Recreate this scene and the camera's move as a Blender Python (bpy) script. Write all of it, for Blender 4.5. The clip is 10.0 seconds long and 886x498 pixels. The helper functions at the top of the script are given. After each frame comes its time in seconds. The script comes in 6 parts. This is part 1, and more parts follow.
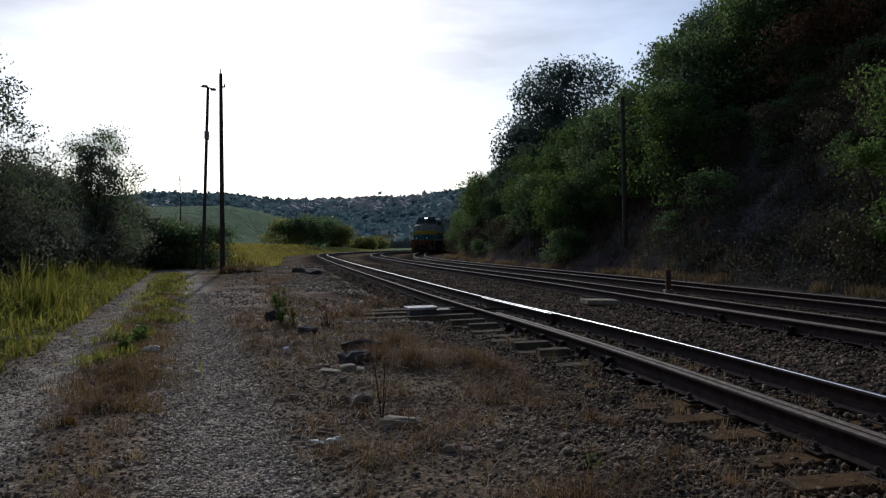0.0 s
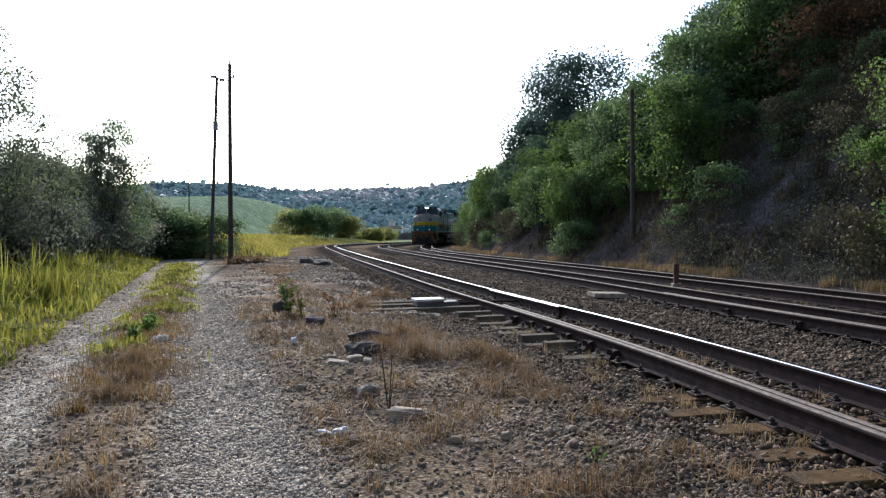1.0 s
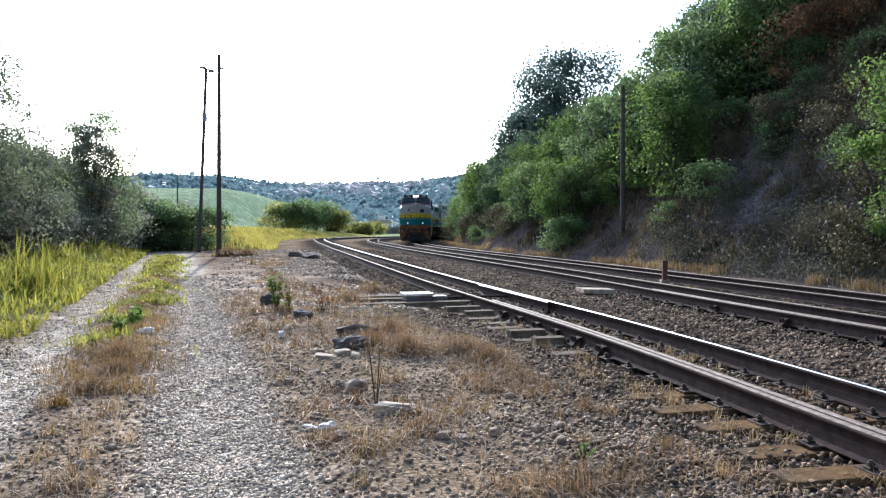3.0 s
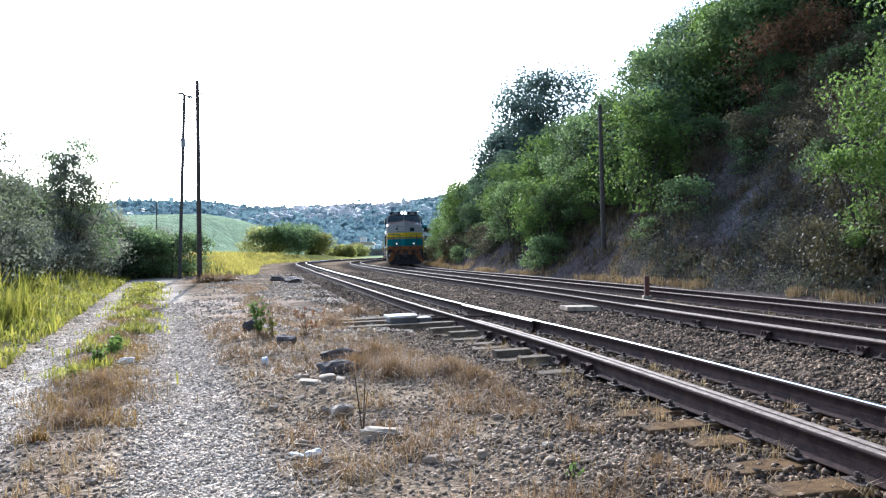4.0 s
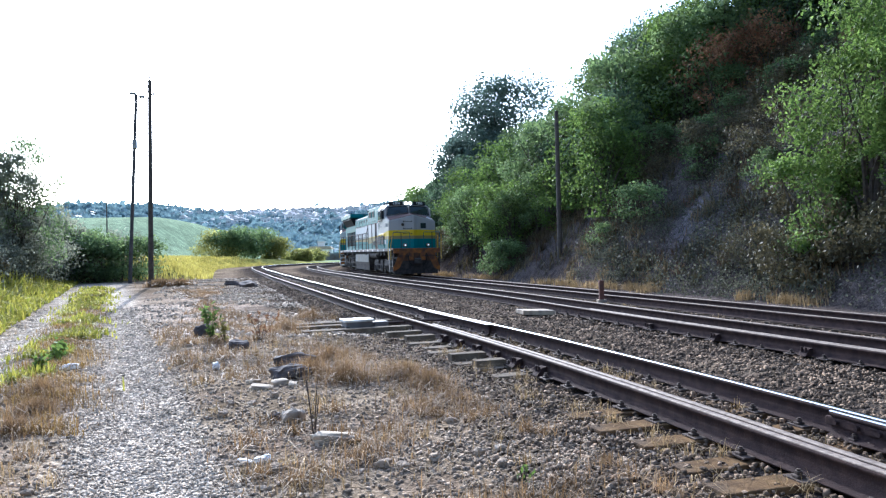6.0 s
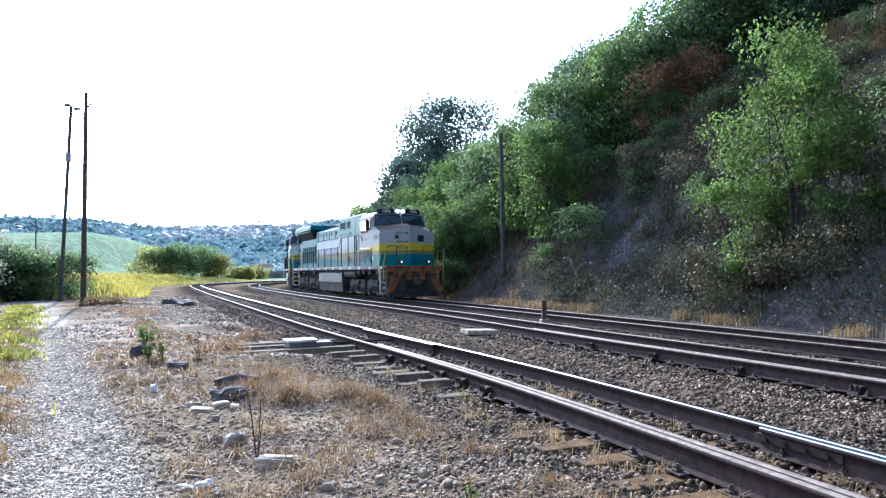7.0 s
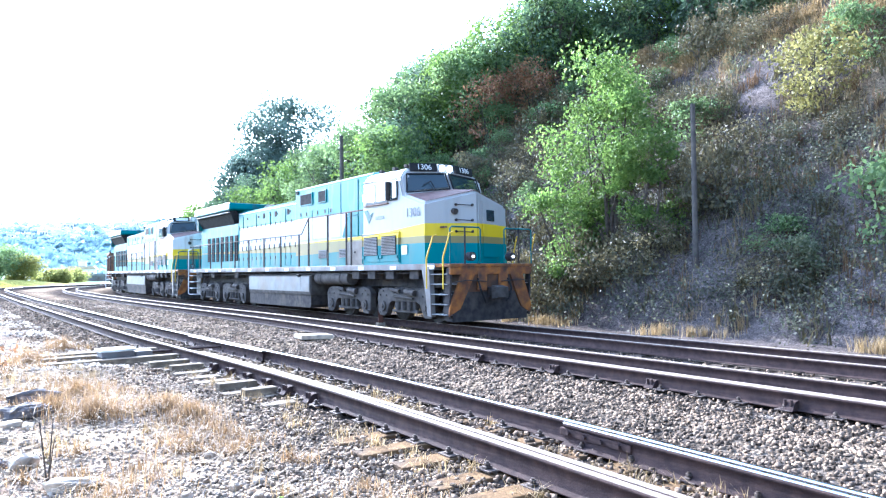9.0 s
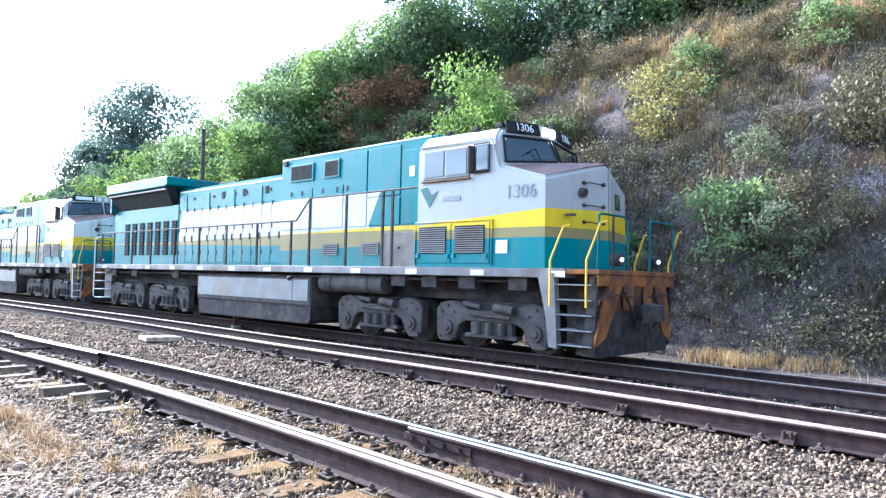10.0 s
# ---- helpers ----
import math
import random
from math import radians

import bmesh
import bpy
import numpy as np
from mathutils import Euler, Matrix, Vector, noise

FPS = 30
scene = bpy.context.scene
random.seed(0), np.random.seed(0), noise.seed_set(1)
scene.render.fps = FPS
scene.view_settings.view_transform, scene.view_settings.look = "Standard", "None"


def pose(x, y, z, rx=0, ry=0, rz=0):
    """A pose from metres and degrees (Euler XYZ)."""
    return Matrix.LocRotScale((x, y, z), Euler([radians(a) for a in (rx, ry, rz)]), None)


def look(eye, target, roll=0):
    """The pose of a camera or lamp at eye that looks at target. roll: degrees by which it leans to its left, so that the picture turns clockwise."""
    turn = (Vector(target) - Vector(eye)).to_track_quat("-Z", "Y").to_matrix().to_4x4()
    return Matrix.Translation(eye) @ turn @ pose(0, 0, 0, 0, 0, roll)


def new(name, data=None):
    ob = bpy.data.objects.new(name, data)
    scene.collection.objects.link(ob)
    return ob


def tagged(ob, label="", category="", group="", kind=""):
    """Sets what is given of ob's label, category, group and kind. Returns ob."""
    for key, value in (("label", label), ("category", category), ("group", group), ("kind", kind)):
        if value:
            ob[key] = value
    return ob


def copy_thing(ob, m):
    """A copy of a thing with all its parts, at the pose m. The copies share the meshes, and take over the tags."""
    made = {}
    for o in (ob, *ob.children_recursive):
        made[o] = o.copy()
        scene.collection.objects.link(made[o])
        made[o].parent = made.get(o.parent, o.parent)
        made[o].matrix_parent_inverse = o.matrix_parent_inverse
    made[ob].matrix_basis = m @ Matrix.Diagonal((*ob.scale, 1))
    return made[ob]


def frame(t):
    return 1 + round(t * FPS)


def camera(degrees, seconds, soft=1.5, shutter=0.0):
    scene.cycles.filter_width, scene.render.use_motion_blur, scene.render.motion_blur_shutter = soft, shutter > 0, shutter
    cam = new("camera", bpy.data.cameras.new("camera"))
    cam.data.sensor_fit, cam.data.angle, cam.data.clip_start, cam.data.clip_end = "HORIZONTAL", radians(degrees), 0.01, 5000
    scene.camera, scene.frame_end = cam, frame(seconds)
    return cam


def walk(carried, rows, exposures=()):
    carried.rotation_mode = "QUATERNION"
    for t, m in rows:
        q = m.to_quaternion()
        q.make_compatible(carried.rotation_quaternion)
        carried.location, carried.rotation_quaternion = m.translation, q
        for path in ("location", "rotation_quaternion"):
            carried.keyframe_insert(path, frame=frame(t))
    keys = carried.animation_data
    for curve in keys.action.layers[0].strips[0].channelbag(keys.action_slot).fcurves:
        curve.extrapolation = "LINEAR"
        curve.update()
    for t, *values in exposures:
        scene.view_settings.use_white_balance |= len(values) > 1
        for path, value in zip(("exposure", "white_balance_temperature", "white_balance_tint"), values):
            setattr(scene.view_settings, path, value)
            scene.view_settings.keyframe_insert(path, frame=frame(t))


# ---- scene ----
cam = camera(65.43, 10.0, soft=1.25)
PATH = [
    (0.0, pose(-0.000, -0.000, 1.549, 89.33, 0.86, 0.00)),
    (0.5, pose(-0.008, -0.011, 1.557, 89.15, 0.67, 0.15)),
    (1.0, pose(-0.002, -0.011, 1.552, 88.66, 0.46, 0.62)),
    (1.5, pose(0.006, 0.069, 1.545, 88.34, 0.33, 0.35)),
    (2.0, pose(-0.007, 0.072, 1.546, 88.38, 0.06, -0.02)),
    (3.5, pose(0.004, 0.026, 1.551, 88.15, -0.06, -0.28)),
    (4.0, pose(-0.008, 0.041, 1.560, 89.89, 1.18, -1.71)),
    (4.5, pose(0.008, 0.063, 1.547, 90.92, 1.18, -3.70)),
    (5.0, pose(0.010, 0.100, 1.535, 91.28, 1.15, -5.09)),
    (5.2, pose(0.045, 0.134, 1.535, 90.31, 1.12, -4.68)),
    (6.3, pose(0.025, 0.027, 1.550, 90.21, 0.90, -5.86)),
    (6.5, pose(-0.015, 0.012, 1.562, 90.94, 1.09, -7.38)),
    (7.0, pose(0.008, 0.004, 1.564, 91.71, 0.65, -9.76)),
    (7.5, pose(0.064, -0.008, 1.563, 91.09, 1.20, -11.63)),
    (8.0, pose(0.089, -0.002, 1.586, 90.86, 1.18, -14.36)),
    (8.5, pose(0.159, -0.021, 1.570, 91.21, 1.67, -17.64)),
    (9.0, pose(0.193, -0.075, 1.593, 91.79, 0.56, -22.68)),
    (9.5, pose(0.271, -0.079, 1.567, 92.59, 0.37, -26.72)),
    (10.0, pose(0.340, -0.123, 1.578, 92.34, -1.34, -33.62)),
]
K, TINT = 5750, 11
EXPO = [(t, e, k, TINT) for t, e, k in (
    (0.0, -2.2, K), (0.3, -2.15, K), (0.6, -1.42, K), (0.9, -0.68, K), (1.2, -0.3, K), (1.8, -0.05, K), (3.5, 0.42, K - 150), (4.0, 0.52, K - 250), (4.5, 0.05, K - 350),
    (6.5, 0.75, K - 500), (7.5, 0.97, K - 600), (8.0, 1.65, K - 600), (8.5, 1.95, K - 700), (9.0, 2.3, K - 700), (9.5, 2.3, K - 550), (10.0, 2.05, K - 400))]
walk(cam, PATH, EXPO)

# ---- world and sun ----
SUN_AZ = -14.0     # degrees to the right of +y
SUN_EL = 28.0
world = bpy.data.worlds.new("sky")
scene.world = world
world.use_nodes = True
wn = world.node_tree.nodes
sky = wn.new("ShaderNodeTexSky")
sky.sky_type = "NISHITA"
sky.sun_disc = False
sky.sun_elevation = radians(SUN_EL)
sky.sun_rotation = radians(SUN_AZ)
sky.air_density, sky.dust_density, sky.ozone_density = 1.0, 1.2, 1.0
wn["Background"].inputs["Strength"].default_value = 0.15
# thin bright cloud with pale blue gaps, over the whole sky
wl = world.node_tree.links
direction = wn.new("ShaderNodeTexCoord")
stretch = wn.new("ShaderNodeMapping")
stretch.inputs["Scale"].default_value = (1.6, 1.6, 7.0)
cloud = wn.new("ShaderNodeTexNoise")
cloud.inputs["Scale"].default_value, cloud.inputs["Detail"].default_value = 1.6, 5
veil = wn.new("ShaderNodeMapRange")
veil.inputs["From Min"].default_value, veil.inputs["From Max"].default_value = 0.36, 0.56
veil.inputs["To Min"].default_value, veil.inputs["To Max"].default_value = 1.0, 1.5
pale = wn.new("ShaderNodeHueSaturation")
pale.inputs["Saturation"].default_value = 0.85
wl.new(direction.outputs["Generated"], stretch.inputs["Vector"])
wl.new(stretch.outputs["Vector"], cloud.inputs["Vector"])
wl.new(cloud.outputs["Fac"], veil.inputs["Value"])
# the veil scatters the sun forwards: brightest round the sun, dimmest behind the camera
sun_dir = Vector((math.sin(radians(SUN_AZ)) * math.cos(radians(SUN_EL)), math.cos(radians(SUN_AZ)) * math.cos(radians(SUN_EL)), math.sin(radians(SUN_EL))))
toward = wn.new("ShaderNodeVectorMath")
toward.operation = "DOT_PRODUCT"
toward.inputs[1].default_value = sun_dir
aureole = wn.new("ShaderNodeMapRange")
aureole.interpolation_type = "SMOOTHSTEP"
aureole.inputs["From Min"].default_value, aureole.inputs["From Max"].default_value = -0.3, 0.95
aureole.inputs["To Min"].default_value, aureole.inputs["To Max"].default_value = 0.7, 2.1
bright = wn.new("ShaderNodeMath")
bright.operation = "MULTIPLY"
wl.new(direction.outputs["Generated"], toward.inputs[0])
wl.new(toward.outputs["Value"], aureole.inputs["Value"])
wl.new(veil.outputs["Result"], bright.inputs[0])
wl.new(aureole.outputs["Result"], bright.inputs[1])
wl.new(bright.outputs["Value"], pale.inputs["Value"])
wl.new(sky.outputs[0], pale.inputs["Color"])
wl.new(pale.outputs["Color"], wn["Background"].inputs["Color"])
sun_data = bpy.data.lights.new("sun", "SUN")
sun_data.energy, sun_data.angle, sun_data.color = 5.0, radians(0.6), (1.0, 0.94, 0.84)
sun = new("sun", sun_data)
sun.matrix_world = look(sun_dir * 200, (0, 0, 0))


# ---- materials ----
def surf(name, c1, c2, scale=4.0, rough=0.8, metal=0.0, bump=0.3, bscale=40.0, c3=None, c3scale=0.6, c3amount=0.5, world_space=False, island=0.0, spec=0.25):
    """A worn surface: grain between two colours, large stains of a third, fine relief."""
    m = bpy.data.materials.new(name)
    m.use_nodes = True
    n, l = m.node_tree.nodes, m.node_tree.links
    b = n["Principled BSDF"]
    if world_space:
        co = n.new("ShaderNodeNewGeometry").outputs["Position"]
    else:
        co = n.new("ShaderNodeTexCoord").outputs["Object"]

    def tex(s, detail=4.0):
        t = n.new("ShaderNodeTexNoise")
        t.inputs["Scale"].default_value, t.inputs["Detail"].default_value = s, detail
        l.new(co, t.inputs["Vector"])
        return t.outputs["Fac"]

    def ramp(fac, lo, hi):
        r = n.new("ShaderNodeMapRange")
        r.inputs["From Min"].default_value, r.inputs["From Max"].default_value = lo, hi
        l.new(fac, r.inputs["Value"])
        return r.outputs["Result"]

    def mix(fac, a, b_):
        x = n.new("ShaderNodeMix")
        x.data_type = "RGBA"
        l.new(fac, x.inputs["Factor"])
        for sock, v in ((x.inputs["A"], a), (x.inputs["B"], b_)):
            if isinstance(v, tuple):
                sock.default_value = (*v, 1)
            else:
                l.new(v, sock)
        return x.outputs["Result"]

    colour = mix(ramp(tex(scale, 6), 0.35, 0.65), c1, c2)
    if c3:
        colour = mix(ramp(tex(c3scale, 5), 0.62 - 0.25 * c3amount, 0.72), colour, c3)
    if island:
        g = n.new("ShaderNodeNewGeometry")
        hsv = n.new("ShaderNodeHueSaturation")
        v = n.new("ShaderNodeMapRange")
        v.inputs["To Min"].default_value, v.inputs["To Max"].default_value = 1 - island, 1 + island
        l.new(g.outputs["Random Per Island"], v.inputs["Value"])
        l.new(v.outputs["Result"], hsv.inputs["Value"])
        l.new(colour, hsv.inputs["Color"])
        colour = hsv.outputs["Color"]
    l.new(colour, b.inputs["Base Color"])
    rr = n.new("ShaderNodeMapRange")
    rr.inputs["To Min"].default_value, rr.inputs["To Max"].default_value = max(rough - 0.12, 0.02), min(rough + 0.12, 1)
    l.new(tex(scale * 2.3, 3), rr.inputs["Value"])
    l.new(rr.outputs["Result"], b.inputs["Roughness"])
    b.inputs["Metallic"].default_value = metal
    b.inputs["Specular IOR Level"].default_value = spec
    if bump:
        bp = n.new("ShaderNodeBump")
        bp.inputs["Strength"].default_value, bp.inputs["Distance"].default_value = bump, 0.02
        l.new(tex(bscale, 6), bp.inputs["Height"])
        l.new(bp.outputs["Normal"], b.inputs["Normal"])
    return m


def leafy(name, c1, c2, through_amount=0.45, island=0.45, rough=0.6):
    """Thin leaves or blades: reflect and let light through, each one a little different."""
    m = bpy.data.materials.new(name)
    m.use_nodes = True
    n, l = m.node_tree.nodes, m.node_tree.links
    out, b = n["Material Output"], n["Principled BSDF"]
    g = n.new("ShaderNodeNewGeometry")
    cr = n.new("ShaderNodeMix")
    cr.data_type = "RGBA"
    cr.inputs["A"].default_value, cr.inputs["B"].default_value = (*c1, 1), (*c2, 1)
    l.new(g.outputs["Random Per Island"], cr.inputs["Factor"])
    t = n.new("ShaderNodeTexNoise")
    t.inputs["Scale"].default_value = 0.7
    l.new(g.outputs["Position"], t.inputs["Vector"])
    hsv = n.new("ShaderNodeHueSaturation")
    v = n.new("ShaderNodeMapRange")
    v.inputs["From Min"].default_value, v.inputs["From Max"].default_value = 0.3, 0.7
    v.inputs["To Min"].default_value, v.inputs["To Max"].default_value = 1 - island, 1 + island
    l.new(t.outputs["Fac"], v.inputs["Value"])
    l.new(v.outputs["Result"], hsv.inputs["Value"])
    l.new(cr.outputs["Result"], hsv.inputs["Color"])
    l.new(hsv.outputs["Color"], b.inputs["Base Color"])
    b.inputs["Roughness"].default_value = rough
    b.inputs["Specular IOR Level"].default_value = 0.25
    tr = n.new("ShaderNodeBsdfTranslucent")
    l.new(hsv.outputs["Color"], tr.inputs["Color"])
    mx = n.new("ShaderNodeMixShader")
    mx.inputs["Fac"].default_value = through_amount
    l.new(b.outputs["BSDF"], mx.inputs[1])
    l.new(tr.outputs["BSDF"], mx.inputs[2])
    l.new(mx.outputs["Shader"], out.inputs["Surface"])
    return m


def glow(name, colour, strength):
    m = bpy.data.materials.new(name)
    m.use_nodes = True
    b = m.node_tree.nodes["Principled BSDF"]
    b.inputs["Base Color"].default_value = (0.9, 0.9, 0.9, 1)
    b.inputs["Emission Color"].default_value = (*colour, 1)
    b.inputs["Emission Strength"].default_value = strength
    return m


# ---- mesh helpers ----
def box(bm, x0, x1, y0, y1, z0, z1, bevel=0.0):
    m = Matrix.Translation(((x0 + x1) / 2, (y0 + y1) / 2, (z0 + z1) / 2)) @ Matrix.Diagonal((abs(x1 - x0), abs(y1 - y0), abs(z1 - z0), 1))
    r = bmesh.ops.create_cube(bm, size=1, matrix=m)
    if bevel:
        edges = list({e for v in r["verts"] for e in v.link_edges})
        bmesh.ops.bevel(bm, geom=edges, offset=bevel, segments=2, affect="EDGES", profile=0.6)
    return bm


def rod(bm, a, b, r, sides=8, r2=None):
    a, b = Vector(a), Vector(b)
    d = b - a
    m = Matrix.Translation((a + b) / 2) @ d.to_track_quat("Z", "Y").to_matrix().to_4x4()
    bmesh.ops.create_cone(bm, cap_ends=True, segments=sides, radius1=r, radius2=r if r2 is None else r2, depth=d.length, matrix=m)
    return bm


def pipe(bm, points, r, sides=8):
    for a, b in zip(points, points[1:]):
        rod(bm, a, b, r, sides)
    return bm


def prism(bm, outline, y0, y1):
    """An outline in x and z, drawn out from y0 to y1."""
    a = [bm.verts.new((x, y0, z)) for x, z in outline]
    b = [bm.verts.new((x, y1, z)) for x, z in outline]
    bm.faces.new(a)
    bm.faces.new(list(reversed(b)))
    for i in range(len(a)):
        j = (i + 1) % len(a)
        bm.faces.new((a[j], a[i], b[i], b[j]))
    bmesh.ops.recalc_face_normals(bm, faces=bm.faces)
    return bm


def mesh_of(name, bm, material, smooth=False):
    me = bpy.data.meshes.new(name)
    bm.to_mesh(me)
    bm.free()
    me.materials.append(material)
    if smooth:
        me.shade_smooth()
    return me


def part(name, bm, material, parent=None, label="", smooth=False):
    ob = new(name, mesh_of(name, bm, material, smooth))
    ob.parent = parent
    if label:
        tagged(ob, label)
    return ob


def soup(name, verts, faces, material, smooth=False):
    """An object from arrays of corners and equal-sided faces."""
    me = bpy.data.meshes.new(name)
    verts, faces = np.asarray(verts, np.float32), np.asarray(faces, np.int32)
    k = faces.shape[1]
    me.vertices.add(len(verts))
    me.vertices.foreach_set("co", verts.ravel())
    me.loops.add(faces.size)
    me.loops.foreach_set("vertex_index", faces.ravel())
    me.polygons.add(len(faces))
    me.polygons.foreach_set("loop_start", np.arange(0, faces.size, k, dtype=np.int32))
    me.update(calc_edges=True)
    me.validate()
    me.materials.append(material)
    if smooth:
        me.shade_smooth()
    return new(name, me)


# ---- the plan: three tracks that bend out of sight, a cutting on their far side ----
def course(knots):
    """A smooth line through knots (y, x): arrays of x, y, tangent and length, every 5 cm."""
    ky, kx = np.array([k[0] for k in knots], float), np.array([k[1] for k in knots], float)
    yy = np.arange(ky[0], ky[-1], 0.05)
    xx = np.interp(yy, ky, kx)
    win = np.hanning(241)
    win /= win.sum()
    pad = np.concatenate([xx[0] + (xx[1] - xx[0]) * np.arange(-120, 0), xx, xx[-1] + (xx[-1] - xx[-2]) * np.arange(1, 121)])
    xx = np.convolve(pad, win, "valid")
    dx, dy = np.gradient(xx), np.gradient(yy)
    step = np.hypot(dx, dy)
    return dict(x=xx, y=yy, tx=dx / step, ty=dy / step, s=np.cumsum(step))


T1 = course([(-25, 7.2), (-10, 5.55), (0, 4.22), (4, 3.55), (6, 3.13), (8, 2.75), (10, 2.3), (14, 1.15), (17, 0.32), (20, -0.42), (25, -1.65),
             (33, -3.6), (42, -5.8), (52, -8.1), (60, -9.95), (68, -11.7), (76, -13.4), (84, -14.5), (91, -14.2), (97, -12.4), (104, -8.5), (114, -1), (128, 12), (145, 30)])
T2 = course([(-25, 12.6), (-10, 10.3), (0, 8.55), (4, 7.75), (7, 7.15), (10, 6.4), (13, 5.67), (17, 4.85), (20, 4.3), (25, 3.05), (30, 1.75), (38, -0.3),
             (46, -2.15), (55, -4.15), (64, -5.9), (72, -7.1), (80, -7.6), (87, -6.9), (94, -5), (102, -1.2), (112, 6), (126, 18), (142, 35)])
T3 = course([(-25, 16.2), (-10, 13.6), (0, 11.55), (5, 10.5), (10, 9.4), (15, 8.25), (20, 7.1), (25, 5.9), (30, 4.65), (35, 3.3), (40, 1.95), (50, -0.4),
             (58, -1.65), (66, -2.35), (74, -2.55), (82, -2.4), (90, -1.3), (98, 0.9), (108, 5.2), (124, 15.5), (140, 28)])
GAUGE, HEAD = 1.06, 0.19


def at_y(c, y):
    return np.interp(y, c["y"], c["x"])


def at_s(c, s):
    return [float(np.interp(s, c["s"], c[k])) for k in ("x", "y", "tx", "ty")]


def smooth(a, b, v):
    u = np.clip((v - a) / (b - a), 0, 1)
    return u * u * (3 - 2 * u)


def wob(x, y, scale, seed=0.0):
    """Cheap smooth noise for arrays, about -1 to 1."""
    a = x / scale + seed * 1.7
    b = y / scale - seed * 2.3
    return (np.sin(a * 2.1 + 1.3 * np.sin(b * 1.7 + seed)) + np.sin(b * 2.7 + 1.1 * np.sin(a * 1.9 - seed)) + 0.5 * np.sin(a * 5.3 + b * 4.1) + 0.5 * np.sin(b * 6.1 - a * 3.7)) / 3


def off3(x, y):
    """Distance to the far side of the third track."""
    return (x - at_y(T3, np.clip(y, -25, 139))) * 0.96


def hill(x, y):
    d = off3(x, y)
    crest = 11.1 + 0.45 * smooth(26, 31, y) + 0.55 * wob(y * 1.0, y * 0, 22, 3) - 1.7 * smooth(24, 36, y) - 1.6 * smooth(45, 60, y)
    toe = 3.2 + 0.35 * wob(x, y, 7, 1)
    u = np.clip((d - toe) / 10.5, 0, 4)
    up = crest * np.minimum(u, 1) ** 0.92 + np.clip(u - 1, 0, 3) * 1.6
    up = up * smooth(150, 95, y)
    rough = (0.45 * wob(x, y, 3.1, 5) + 0.22 * wob(x, y, 1.3, 8) + 0.1 * wob(x, y, 0.6, 2)) * smooth(0.0, 0.2, u)
    return np.where(d > toe, up + rough, 0.0)


def bank_in(x, y):
    """How far inside the left-hand bank a place lies."""
    return np.maximum(-x - (12.6 + 0.19 * (y - 9)), np.minimum(y - 46, at_y(T1, np.clip(y, -25, 144)) - 4.5 - x))


def bank(x, y):
    w = bank_in(x, y)
    tall = (3.4 + 0.5 * wob(x, y, 6, 2)) * smooth(48, 42, y) + 1.3 * smooth(42, 48, y)
    return tall * smooth(0, 4.5, w) * smooth(-8, -17, x) * smooth(150, 80, y)


def ground_z(x, y):
    x, y = np.asarray(x, float), np.asarray(y, float)
    r = np.hypot(x, y)
    z = 0.03 * wob(x, y, 1.7, 4) + 0.015 * wob(x, y, 0.6, 6)
    # ruts of the cart track
    c = -2.4 - 0.43 * (y - 7)
    for centre in (-2.4 - 0.38 * (y - 7.06), -4.4 - 0.365 * (y - 7.2)):
        z = z - 0.06 * np.exp(-((x - centre) / 0.42) ** 2) * smooth(45, 25, y)
    # ballast beds
    for c in (T1, T2, T3):
        e = np.abs(x - at_y(c, np.clip(y, -25, 139))) * 0.97
        z = z * smooth(1.2, 2.0, e) - 0.065 * smooth(2.1, 1.35, e)
    z = z + hill(x, y) + bank(x, y)
    z = z * np.where(r > 400, 0.3, 1.0)
    # valley and the far town hill
    far = smooth(330, 820, y) * (1 - 0.75 * smooth(150, 600, x)) 
    z = z + far * (52 + 9 * wob(x, y * 0, 130, 1.5) + 4 * wob(x, y, 60, 7)) * smooth(-900, -300, x)
    z = z + 14 * smooth(90, 230, y) * smooth(-46, -70, x) * smooth(420, 250, y)
    return z


# ---- ground ----
def axis(near, far, n):
    u = np.linspace(-1, 1, n)
    k = np.arcsinh(far / near * 0.9)
    return np.sinh(u * k) / np.sinh(k) * far


